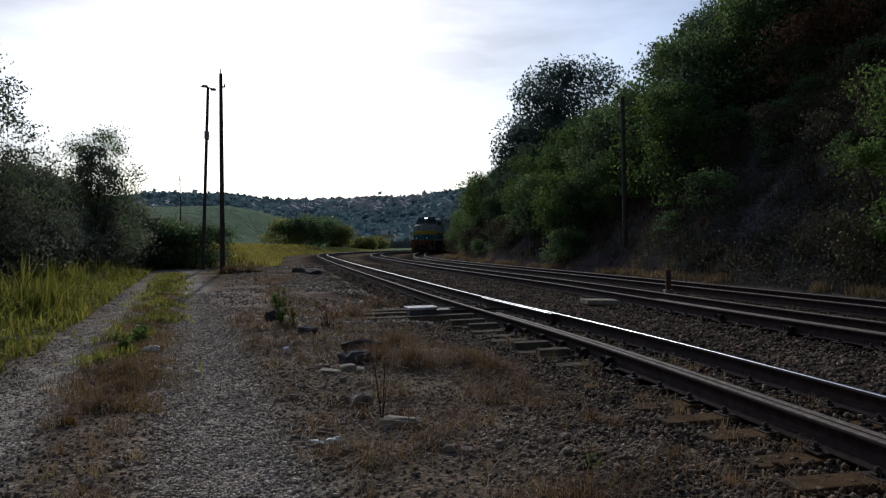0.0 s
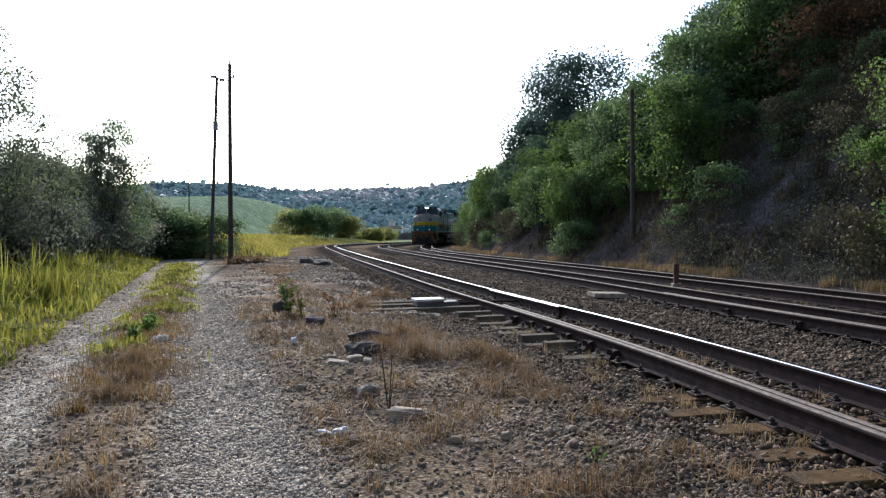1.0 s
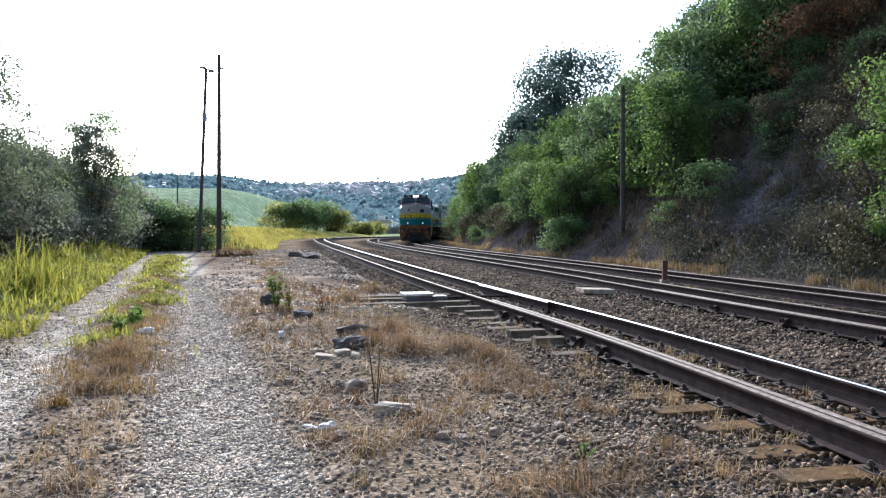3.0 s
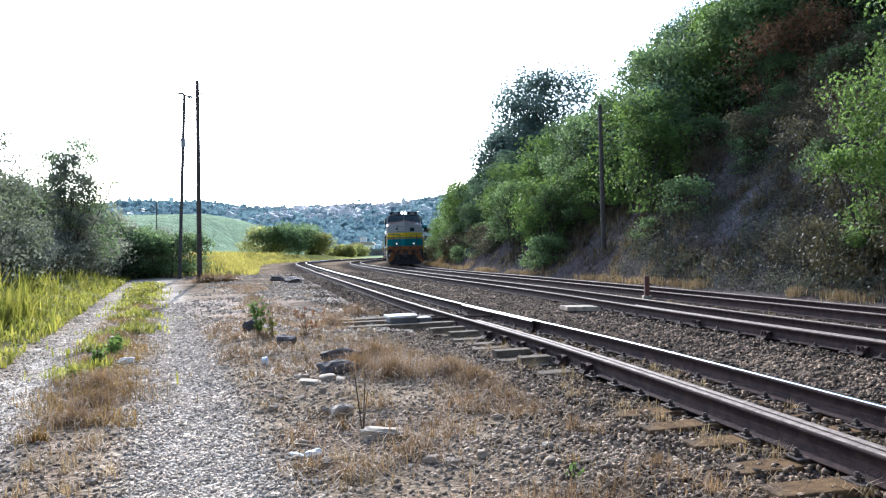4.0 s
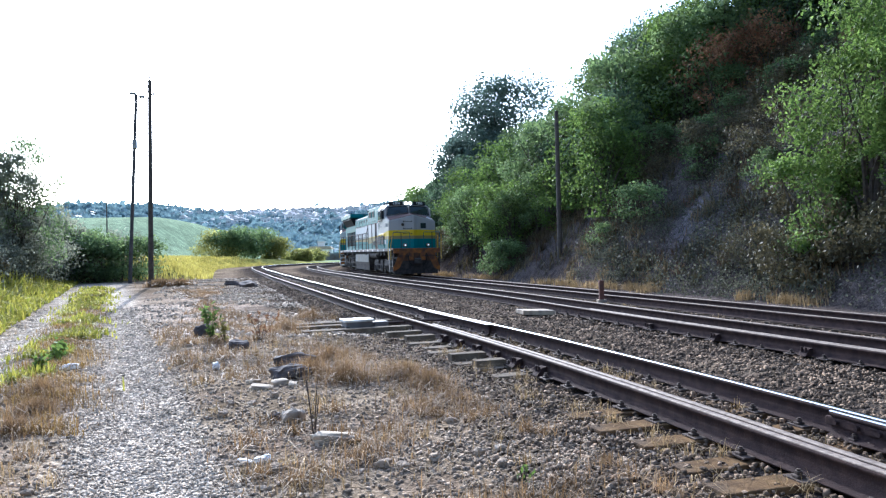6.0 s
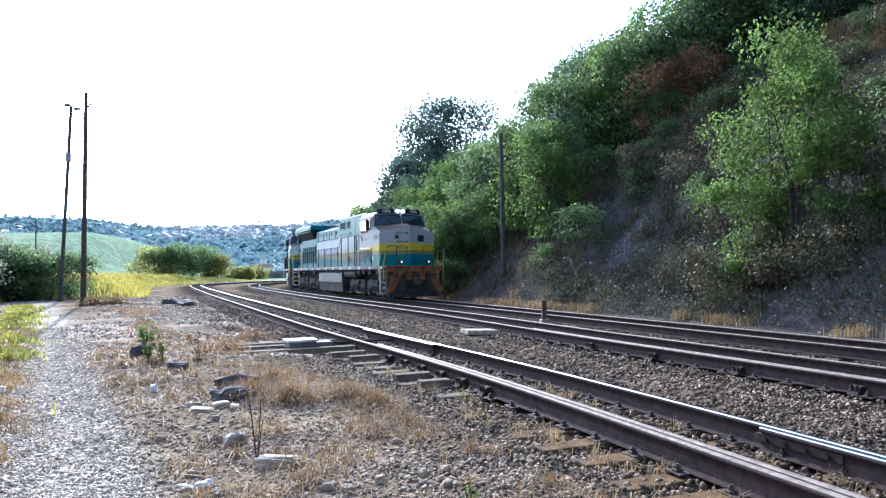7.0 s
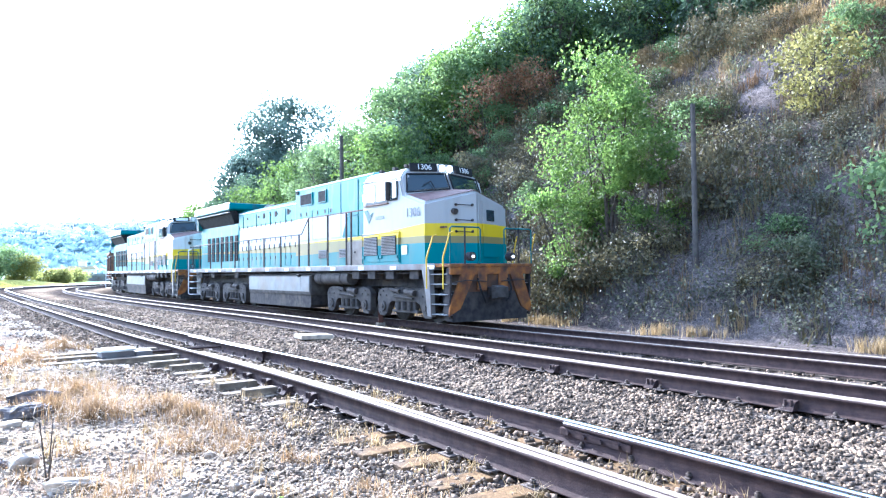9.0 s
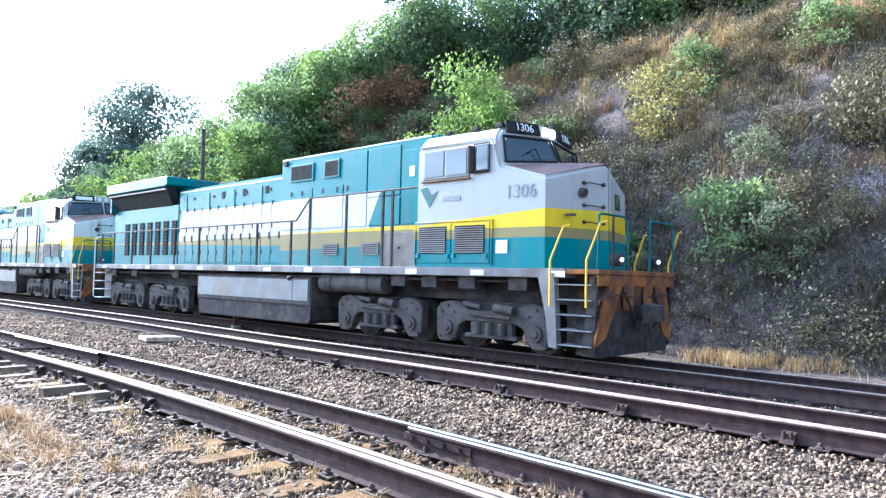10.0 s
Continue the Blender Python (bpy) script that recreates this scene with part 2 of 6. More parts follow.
def soil_colour(x, y, z):
    """The ground's colour from place to place: gravel ruts, dry verge, sandy patch, ballast, earth, grass, with haze
    painted into the far parts.
    """
    def over(base, colour, amount):
        return base + (np.array(colour) - base) * np.clip(amount, 0, 1)[..., None]
    c = np.zeros((*x.shape, 3)) + np.array((0.215, 0.163, 0.108))
    c = over(c, (0.17, 0.125, 0.088), smooth(-0.2, 0.5, wob(x, y, 1.1, 11)))
    c = over(c, (0.32, 0.25, 0.175), smooth(0.1, 0.8, wob(x, y, 0.8, 41)) * 0.7)
    c = over(c, (0.1, 0.078, 0.06), smooth(0.15, 0.8, wob(x, y, 2.4, 42)) * 0.75)
    left = -4.4 - 0.365 * (y - 7.2)
    right = -2.4 - 0.38 * (y - 7.06)
    c = over(c, (0.12, 0.12, 0.04), smooth(0.6, 1.6, left - x) * smooth(-3, 3, y))
    for centre, wide in ((left, 0.48), (right, 0.5 + 0.012 * np.clip(y - 6, 0, 20))):
        c = over(c, (0.54, 0.475, 0.385), np.exp(-((x - centre) / wide) ** 4) * smooth(60, 30, y) * (0.8 + 0.2 * wob(x, y, 0.9, 3)))
    c = over(c, (0.5, 0.4, 0.31), np.exp(-((x + 5.6 + 0.28 * (y - 20)) / 1.9) ** 2 - ((y - 20) / 6.5) ** 2) * (0.65 + 0.6 * wob(x, y, 1.5, 9)))
    for t in (T1, T2, T3):
        e = np.abs(x - at_y(t, np.clip(y, -25, 139)))
        c = over(c, (0.052, 0.042, 0.035), smooth(2.6, 1.2, e + 0.35 * wob(x, y, 1.4, 43)) * smooth(170, 120, y))
    d = off3(x, y)
    c = over(c, (0.085, 0.07, 0.063), smooth(1.3, 2.5, d) * smooth(160, 120, y))
    c = over(c, (0.115, 0.088, 0.058), smooth(4.0, 5.5, d) * smooth(0.25, 0.7, wob(x, y, 2.6, 14)) * smooth(160, 120, y))
    c = over(c, (0.125, 0.11, 0.112), smooth(4.0, 5.0, d) * smooth(0.35, 0.7, wob(x, y, 3.4, 21)) * smooth(160, 120, y) * smooth(12, 9, d))
    c = over(c, (0.09, 0.1, 0.035), smooth(0.5, 2.0, bank_in(x, y)))
    c = over(c, (0.3, 0.27, 0.07), smooth(46, 52, y) * smooth(0, 1.5, at_y(T1, np.clip(y, -25, 144)) - 4 - x) * smooth(-32, -22, x))
    # distance haze painted in: a paler meadow, a bluer town hillside
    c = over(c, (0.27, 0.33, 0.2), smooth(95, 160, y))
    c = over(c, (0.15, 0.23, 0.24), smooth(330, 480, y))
    return c


m_ground = bpy.data.materials.new("earth")
m_ground.use_nodes = True
n, l = m_ground.node_tree.nodes, m_ground.node_tree.links
b = n["Principled BSDF"]
at = n.new("ShaderNodeAttribute")
at.attribute_name = "soil"
geo = n.new("ShaderNodeNewGeometry")
last = at.outputs["Color"]
for scale, lo, hi in ((0.45, 0.7, 1.3), (3.5, 0.65, 1.35), (24.0, 0.6, 1.4)):
    t = n.new("ShaderNodeTexNoise")
    t.inputs["Scale"].default_value, t.inputs["Detail"].default_value = scale, 6
    l.new(geo.outputs["Position"], t.inputs["Vector"])
    r = n.new("ShaderNodeMapRange")
    r.inputs["From Min"].default_value, r.inputs["From Max"].default_value = 0.3, 0.7
    r.inputs["To Min"].default_value, r.inputs["To Max"].default_value = lo, hi
    l.new(t.outputs["Fac"], r.inputs["Value"])
    h = n.new("ShaderNodeHueSaturation")
    l.new(r.outputs["Result"], h.inputs["Value"])
    l.new(last, h.inputs["Color"])
    last = h.outputs["Color"]
b.inputs["Roughness"].default_value = 0.95
b.inputs["Specular IOR Level"].default_value = 0.0
# pebbles: cells of two sizes, each stone a little lighter or darker, with relief
height = None
for scale, lo, hi in ((30.0, 0.68, 1.35), (80.0, 0.7, 1.3)):
    vo = n.new("ShaderNodeTexVoronoi")
    vo.inputs["Scale"].default_value = scale
    l.new(geo.outputs["Position"], vo.inputs["Vector"])
    sep = n.new("ShaderNodeSeparateColor")
    l.new(vo.outputs["Color"], sep.inputs[0])
    r = n.new("ShaderNodeMapRange")
    r.inputs["To Min"].default_value, r.inputs["To Max"].default_value = lo, hi
    l.new(sep.outputs[0], r.inputs["Value"])
    h = n.new("ShaderNodeHueSaturation")
    l.new(r.outputs["Result"], h.inputs["Value"])
    l.new(last, h.inputs["Color"])
    last = h.outputs["Color"]
    if height is None:
        height = vo.outputs["Distance"]
l.new(last, b.inputs["Base Color"])
inv = n.new("ShaderNodeMath")
inv.operation = "SUBTRACT"
inv.inputs[0].default_value = 1.0
l.new(height, inv.inputs[1])
add = n.new("ShaderNodeMath")
add.operation = "ADD"
l.new(inv.outputs[0], add.inputs[0])
l.new(t.outputs["Fac"], add.inputs[1])
bp = n.new("ShaderNodeBump")
bp.inputs["Strength"].default_value, bp.inputs["Distance"].default_value = 0.9, 0.014
l.new(add.outputs[0], bp.inputs["Height"])
l.new(bp.outputs["Normal"], b.inputs["Normal"])
gx = axis(3.2, 2600, 400) + 3.0
gy = axis(3.2, 2600, 400) + 9.0
GX, GY = np.meshgrid(gx, gy)
gv = np.stack([GX, GY, ground_z(GX, GY)], -1).reshape(-1, 3)
ii = np.arange(400 * 400).reshape(400, 400)
gf = np.stack([ii[:-1, :-1], ii[:-1, 1:], ii[1:, 1:], ii[1:, :-1]], -1).reshape(-1, 4)
ground = tagged(soup("ground", gv, gf, m_ground, True), "dry brown earth with ruts, gravel and a grassy cutting", "ground", kind="structure")
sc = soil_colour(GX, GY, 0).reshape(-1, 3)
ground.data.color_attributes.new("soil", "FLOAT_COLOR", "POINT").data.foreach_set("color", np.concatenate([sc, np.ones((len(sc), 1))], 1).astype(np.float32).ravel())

# ---- rails ----
m_rail = surf("rail_steel", (0.032, 0.021, 0.02), (0.06, 0.037, 0.031), 9, 0.85, 0.0, bump=0.25, bscale=60, spec=0.12)
m_head = surf("polished_rail", (0.5, 0.5, 0.51), (0.4, 0.4, 0.41), 12, 0.22, 1.0, bump=0.05, bscale=30)

m_chair = surf("dusty_rail_chair_steel", (0.13, 0.1, 0.08), (0.06, 0.045, 0.038), 14, 0.6, 0.4, bump=0.3, bscale=50)
m_worn = surf("dull_brown_rail_head", (0.3, 0.24, 0.185), (0.17, 0.13, 0.1), 14, 0.68, 0.15, bump=0.1, bscale=40)


def sweep(name, c, side, s0, s1, profile, material, step=0.5, z=0.0):
    """A profile (across, up) carried along a track at an offset to its right."""
    s = np.arange(s0, s1, step)
    x, y, tx, ty = (np.interp(s, c["s"], c[k]) for k in ("x", "y", "tx", "ty"))
    rx, ry = ty, -tx
    p = np.array(profile)
    across = side + p[:, 0]
    v = np.stack([x[:, None] + rx[:, None] * across, y[:, None] + ry[:, None] * across, np.broadcast_to(p[:, 1] + z, (len(s), len(p)))], -1)
    k = len(p)
    i = np.arange(len(s) * k).reshape(len(s), k)
    j = np.roll(i, -1, 1)
    f = np.stack([i[:-1], j[:-1], j[1:], i[1:]], -1).reshape(-1, 4)
    return soup(name, v.reshape(-1, 3), f, material)


RAIL = [(-0.065, -0.015), (0.065, -0.015), (0.065, -0.003), (0.012, 0.015), (0.009, 0.14), (0.034, 0.152), (0.034, 0.18), (-0.034, 0.18), (-0.034, 0.152), (-0.009, 0.14), (-0.012, 0.015), (-0.065, -0.003)]
CROWN = [(-0.033, 0.176), (0.033, 0.176), (0.03, 0.188), (0.016, 0.192), (-0.016, 0.192), (-0.03, 0.188)]


def track(c, label):
    t = tagged(new("railway_track"), label, "track", kind="structure")
    for side in (-GAUGE / 2, GAUGE / 2):
        r = sweep("rail", c, side, 1, c["s"][-1] - 1, RAIL, m_rail)
        h = sweep("rail_head", c, side, 1, c["s"][-1] - 1, CROWN, m_head if c is T1 and side > 0 else m_worn)
        r.parent = t
        h.parent = r
    return t


def extra_rail(c, side, y0, y1, parent):
    s0, s1 = np.interp([y0, y1], c["y"], c["s"])
    r = sweep("switch_rail", c, side, s0, s1, RAIL, m_rail)
    h = sweep("rail_head", c, side, s0, s1, CROWN, m_head if c is T1 and side > 0 else m_worn)
    r.parent, h.parent = parent, r


track_near = track(T1, "narrow gauge track with polished steel rails and worn sleepers")
track_mid = track(T2, "narrow gauge siding with rusty rails on ballast")
track_far = track(T3, "narrow gauge main track below the cutting")
extra_rail(T1, -GAUGE / 2 + 0.1, -12, 13.2, track_near)
extra_rail(T1, GAUGE / 2 - 0.1, -12, 5.4, track_near)
extra_rail(T1, GAUGE / 2 - 0.1, 12.5, 16.5, track_near)
extra_rail(T2, -GAUGE / 2 + 0.1, -12, 15.5, track_mid)

# fishplate joint on the near rail, and timber sleepers
m_wood = surf("weathered_sleeper_wood", (0.185, 0.115, 0.055), (0.1, 0.062, 0.034), 7, 0.95, spec=0.03, bump=0.6, bscale=35, c3=(0.1, 0.075, 0.055), c3scale=2.0)
m_oldwood = surf("dark_oiled_sleeper_wood", (0.1, 0.075, 0.055), (0.06, 0.047, 0.038), 7, 0.95, spec=0.1, bump=0.6, bscale=35, c3=(0.13, 0.11, 0.09), c3scale=2.5)
m_palewood = surf("bleached_switch_timber", (0.19, 0.15, 0.105), (0.1, 0.078, 0.056), 6, 0.9, bump=0.4, bscale=35, spec=0.08)


def sleeper_mesh(half, material, name="sleeper"):
    bm = box(bmesh.new(), -half, half, -0.115, 0.115, -0.12, 0.028, 0.012)
    return mesh_of(name, bm, material)


def fastening_mesh():
    bm = box(bmesh.new(), -0.17, 0.17, -0.09, 0.09, 0.026, 0.042, 0.004)
    for x in (-0.12, 0.12):
        box(bm, x - 0.035, x + 0.035, -0.03, 0.03, 0.042, 0.062, 0.006)
        rod(bm, (x, 0, 0.05), (x, 0, 0.1), 0.014, 8)
        rod(bm, (x, 0, 0.066), (x, 0, 0.088), 0.026, 6)
    return mesh_of("fastening", bm, m_chair)


def brace_mesh():
    bm = prism(bmesh.new(), [(-0.17, 0.03), (-0.03, 0.03), (-0.03, 0.14), (-0.09, 0.13)], -0.07, 0.07)
    for y in (-0.035, 0.035):
        rod(bm, (-0.12, y, 0.05), (-0.12, y, 0.15), 0.018, 8)
    return mesh_of("rail_brace", bm, m_rail)


def on_track(c, s, side=0.0, z=0.0, turn=0.0):
    x, y, tx, ty = at_s(c, s)
    return pose(x + ty * side, y - tx * side, z, 0, 0, math.degrees(math.atan2(-tx, ty)) + turn)


def child(name, me, parent, m):
    ob = new(name, me)
    ob.parent, ob.matrix_local = parent, m
    return ob


fast_me, brace_me = fastening_mesh(), brace_mesh()
sleepers = {1.3: sleeper_mesh(1.22, m_wood), 1.25: sleeper_mesh(1.25, m_oldwood), 1.0: sleeper_mesh(1.0, m_oldwood), 1.15: sleeper_mesh(1.2, m_palewood)}
rng = random.Random(7)
for c, tr, half in ((T1, track_near, 1.3), (T2, track_mid, 1.0), (T3, track_far, 1.0)):
    s0, s1 = np.interp([-3, 46], c["y"], c["s"])
    s0 -= 0.56 * 24
    s0 -= 0.2 if c is T1 else 0.0
    n_s = int((s1 - s0) / 0.56)
    for i in range(n_s):
        s = s0 + i * 0.56
        y = at_s(c, s)[1]
        h = 1.0 if c is not T1 or y > 17 else (1.3 if 3.6 < y < 6.9 else 1.15 if 8.8 < y else 1.25)
        sunk = 0.0 if h in (1.3, 1.15) else (0.05 if c is T1 else 0.028)
        child("sleeper", sleepers[h], tr, on_track(c, s, rng.uniform(-0.07, 0.07), rng.uniform(-0.018, 0.004) - 0.045 - sunk * rng.uniform(0.6, 1.6), rng.uniform(-2, 2)))
        if y < 17 and c is not T3:
            for side in (-GAUGE / 2, GAUGE / 2):
                child("fastening", fast_me, tr, on_track(c, s, side, -0.045))
for y in (-1.5, 0.3, 2.1, 3.9, 5.75, 7.6, 9.4, 11.2, 13.0):
    child("rail_brace", brace_me, track_mid, on_track(T2, float(np.interp(y, T2["y"], T2["s"])), -GAUGE / 2, -0.04))
for y in (8.6, 9.3, 10.0, 10.7, 11.4, 12.1):
    child("rail_brace", brace_me, track_near, on_track(T1, float(np.interp(y, T1["y"], T1["s"])), -GAUGE / 2, -0.04))
for y in (4.9, 4.95):
    bm = box(bmesh.new(), -0.02, 0.02, -0.42, 0.42, 0.07, 0.14, 0.008)
    for k in (-0.3, -0.1, 0.1, 0.3):
        rod(bm, (-0.05, k, 0.105), (0.05, k, 0.105), 0.02, 6)
    side = GAUGE / 2 - (0.03 if y == 4.9 else 0.11)
    child("fishplate", mesh_of("fishplate", bm, m_rail), track_near, on_track(T1, float(np.interp(y, T1["y"], T1["s"])), side))


# ---- train ----
def banded(name, bands, above, dirt=(0.16, 0.12, 0.08), amount=0.35, white_from=None, teal_before=None):
    """Livery paint: horizontal bands up to given heights, then one colour above, with grime and faded patches."""
    m = bpy.data.materials.new(name)
    m.use_nodes = True
    n, l = m.node_tree.nodes, m.node_tree.links
    b = n["Principled BSDF"]
    co = n.new("ShaderNodeTexCoord")
    sep = n.new("ShaderNodeSeparateXYZ")
    l.new(co.outputs["Object"], sep.inputs[0])

    def math_node(op, a, c):
        x = n.new("ShaderNodeMath")
        x.operation = op
        for sock, v in ((x.inputs[0], a), (x.inputs[1], c)):
            if isinstance(v, float):
                sock.default_value = v
            else:
                l.new(v, sock)
        return x.outputs[0]

    def mix(fac, a, c):
        x = n.new("ShaderNodeMix")
        x.data_type = "RGBA"
        l.new(fac, x.inputs["Factor"])
        for sock, v in ((x.inputs["A"], a), (x.inputs["B"], c)):
            if isinstance(v, tuple):
                sock.default_value = (*v, 1)
            else:
                l.new(v, sock)
        return x.outputs["Result"]

    colour = above
    for top, slope, col in reversed(bands):
        edge = math_node("ADD", math_node("MULTIPLY", sep.outputs["X"], float(slope)), float(top))
        colour = mix(math_node("LESS_THAN", sep.outputs["Z"], edge), colour, col)
    if white_from:
        x1, z0, z1, base = white_from
        lim = math_node("ADD", math_node("MULTIPLY", sep.outputs["Z"], 0.5), float(x1))
        inside = math_node("GREATER_THAN", sep.outputs["X"], lim)
        inside = math_node("MULTIPLY", inside, math_node("GREATER_THAN", sep.outputs["Z"], float(z0)))
        colour = mix(inside, colour, base)
    if teal_before:
        lean = math_node("ADD", math_node("MULTIPLY", sep.outputs["Z"], 0.35), float(teal_before))
        early = math_node("MULTIPLY", math_node("LESS_THAN", sep.outputs["X"], lean), math_node("GREATER_THAN", sep.outputs["Z"], 2.34))
        colour = mix(early, colour, above)
    t = n.new("ShaderNodeTexNoise")
    t.inputs["Scale"].default_value, t.inputs["Detail"].default_value = 2.2, 8
    mp = n.new("ShaderNodeMapping")
    mp.inputs["Scale"].default_value = (1.6, 1.6, 0.35)
    l.new(co.outputs["Object"], mp.inputs[0])
    l.new(mp.outputs[0], t.inputs["Vector"])
    r = n.new("ShaderNodeMapRange")
    r.inputs["From Min"].default_value, r.inputs["From Max"].default_value = 0.5, 0.8
    r.inputs["To Max"].default_value = amount
    l.new(t.outputs["Fac"], r.inputs["Value"])
    colour = mix(r.outputs["Result"], colour, dirt)
    l.new(colour, b.inputs["Base Color"])
    b.inputs["Roughness"].default_value = 0.45
    b.inputs["Specular IOR Level"].default_value = 0.2
    bp = n.new("ShaderNodeBump")
    bp.inputs["Strength"].default_value, bp.inputs["Distance"].default_value = 0.2, 0.02
    l.new(t.outputs["Fac"], bp.inputs["Height"])
    l.new(bp.outputs["Normal"], b.inputs["Normal"])
    return m


TEAL, WHITE, YELLOW, OLIVE = (0.003, 0.16, 0.172), (0.345, 0.34, 0.325), (0.6, 0.43, 0.008), (0.23, 0.19, 0.075)
m_cab = banded("cab_livery", [(2.12, 0.0, TEAL), (2.30, 0.0, OLIVE), (1.95, 0.07, YELLOW)], WHITE, amount=0.25)
m_hood = banded("hood_livery", [(2.12, -0.02, TEAL), (2.37, 0.012, OLIVE), (3.26, 0.0, (0.52, 0.54, 0.54))], TEAL, white_from=(3.15, 2.4, 5.0, TEAL), teal_before=-5.6)
m_rear = banded("rear_hood_livery", [(2.1, -0.02, TEAL), (2.32, 0.0, OLIVE)], TEAL, amount=0.3)
m_front = banded("equipment_hood_livery", [(1.95, 0.02, (0.02, 0.15, 0.15)), (2.38, 0.0, OLIVE), (2.37, 0.018, YELLOW), (3.26, 0.0, (0.52, 0.54, 0.54))], TEAL, white_from=(3.3, 2.47, 5.0, TEAL))
m_teal = surf("teal_paint", TEAL, (0.006, 0.15, 0.16), 3, 0.45, bump=0.1, c3=(0.03, 0.08, 0.075), c3scale=1.5)
m_darkteal = surf("dark_teal_rail_paint", (0.008, 0.12, 0.125), (0.01, 0.08, 0.085), 6, 0.55, bump=0.1)
m_grey = surf("grey_paint", (0.2, 0.2, 0.2), (0.15, 0.14, 0.135), 3, 0.55, bump=0.15, c3=(0.12, 0.09, 0.07), c3scale=1.2)
m_locker = surf("grey_brown_locker_paint", (0.2, 0.175, 0.145), (0.14, 0.12, 0.1), 3, 0.6, bump=0.15, c3=(0.09, 0.07, 0.055), c3scale=1.6)
m_pale = surf("pale_tank_paint", (0.215, 0.225, 0.22), (0.17, 0.17, 0.165), 2.5, 0.5, bump=0.1, c3=(0.2, 0.17, 0.14), c3scale=1.1)
m_dark = surf("grimy_iron", (0.022, 0.02, 0.021), (0.05, 0.043, 0.04), 6, 0.8, 0.1, bump=0.4, bscale=30, c3=(0.085, 0.067, 0.052), c3scale=1.5)
m_bogie = surf("dusty_bogie_steel", (0.085, 0.075, 0.066), (0.045, 0.039, 0.035), 5, 0.85, 0.1, bump=0.4, bscale=25)
m_orange = surf("orange_pilot_paint", (0.46, 0.17, 0.022), (0.26, 0.085, 0.025), 5, 0.7, bump=0.3, c3=(0.045, 0.033, 0.03), c3scale=3.2, c3amount=1.55)
m_rust = surf("dark_rusty_paint", (0.12, 0.055, 0.025), (0.06, 0.038, 0.028), 4, 0.8, bump=0.3, c3=(0.035, 0.028, 0.027), c3scale=2.2)
m_yrail = surf("yellow_handrail_paint", (0.62, 0.4, 0.03), (0.6, 0.4, 0.03), 8, 0.45, bump=0.1)
m_brown = surf("brown_antiglare_paint", (0.16, 0.09, 0.07), (0.1, 0.06, 0.05), 4, 0.7, bump=0.15)
m_black = surf("black_panel", (0.012, 0.012, 0.013), (0.025, 0.025, 0.025), 8, 0.8, bump=0.1, spec=0.15)
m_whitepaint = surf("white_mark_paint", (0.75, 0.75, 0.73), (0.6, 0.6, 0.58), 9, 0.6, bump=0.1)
m_numeral = surf("grey_numeral_paint", (0.2, 0.22, 0.23), (0.26, 0.27, 0.28), 9, 0.6, bump=0.05)
m_glass = bpy.data.materials.new("dark_cab_glass")
m_glass.use_nodes = True
gb = m_glass.node_tree.nodes["Principled BSDF"]
gb.inputs["Base Color"].default_value = (0.02, 0.035, 0.04, 1)
gb.inputs["Roughness"].default_value = 0.06
gb.inputs["IOR"].default_value = 1.6
m_lamp = glow("headlight_glow", (1.0, 0.97, 0.9), 12.0)
m_chrome = surf("chrome_reflector", (0.6, 0.6, 0.6), (0.45, 0.45, 0.46), 9, 0.25, 1.0, bump=0)
m_ditch = glow("ditch_light_glow", (1.0, 0.97, 0.9), 0.7)


def text_part(words, size, material, parent, m, name="number"):
    cu = bpy.data.curves.new(name, "FONT")
    cu.body, cu.size, cu.extrude, cu.align_x, cu.align_y = words, size, 0.004, "CENTER", "CENTER"
    tmp = bpy.data.objects.new(name, cu)
    me = bpy.data.meshes.new_from_object(tmp)
    bpy.data.objects.remove(tmp)
    me.materials.append(material)
    ob = new(name, me)
    ob.parent, ob.matrix_local = parent, m
    return ob


def faces_bm(verts, faces):
    bm = bmesh.new()
    v = [bm.verts.new(p) for p in verts]
    for f in faces:
        bm.faces.new([v[i] for i in f])
    bmesh.ops.recalc_face_normals(bm, faces=bm.faces)
    return bm


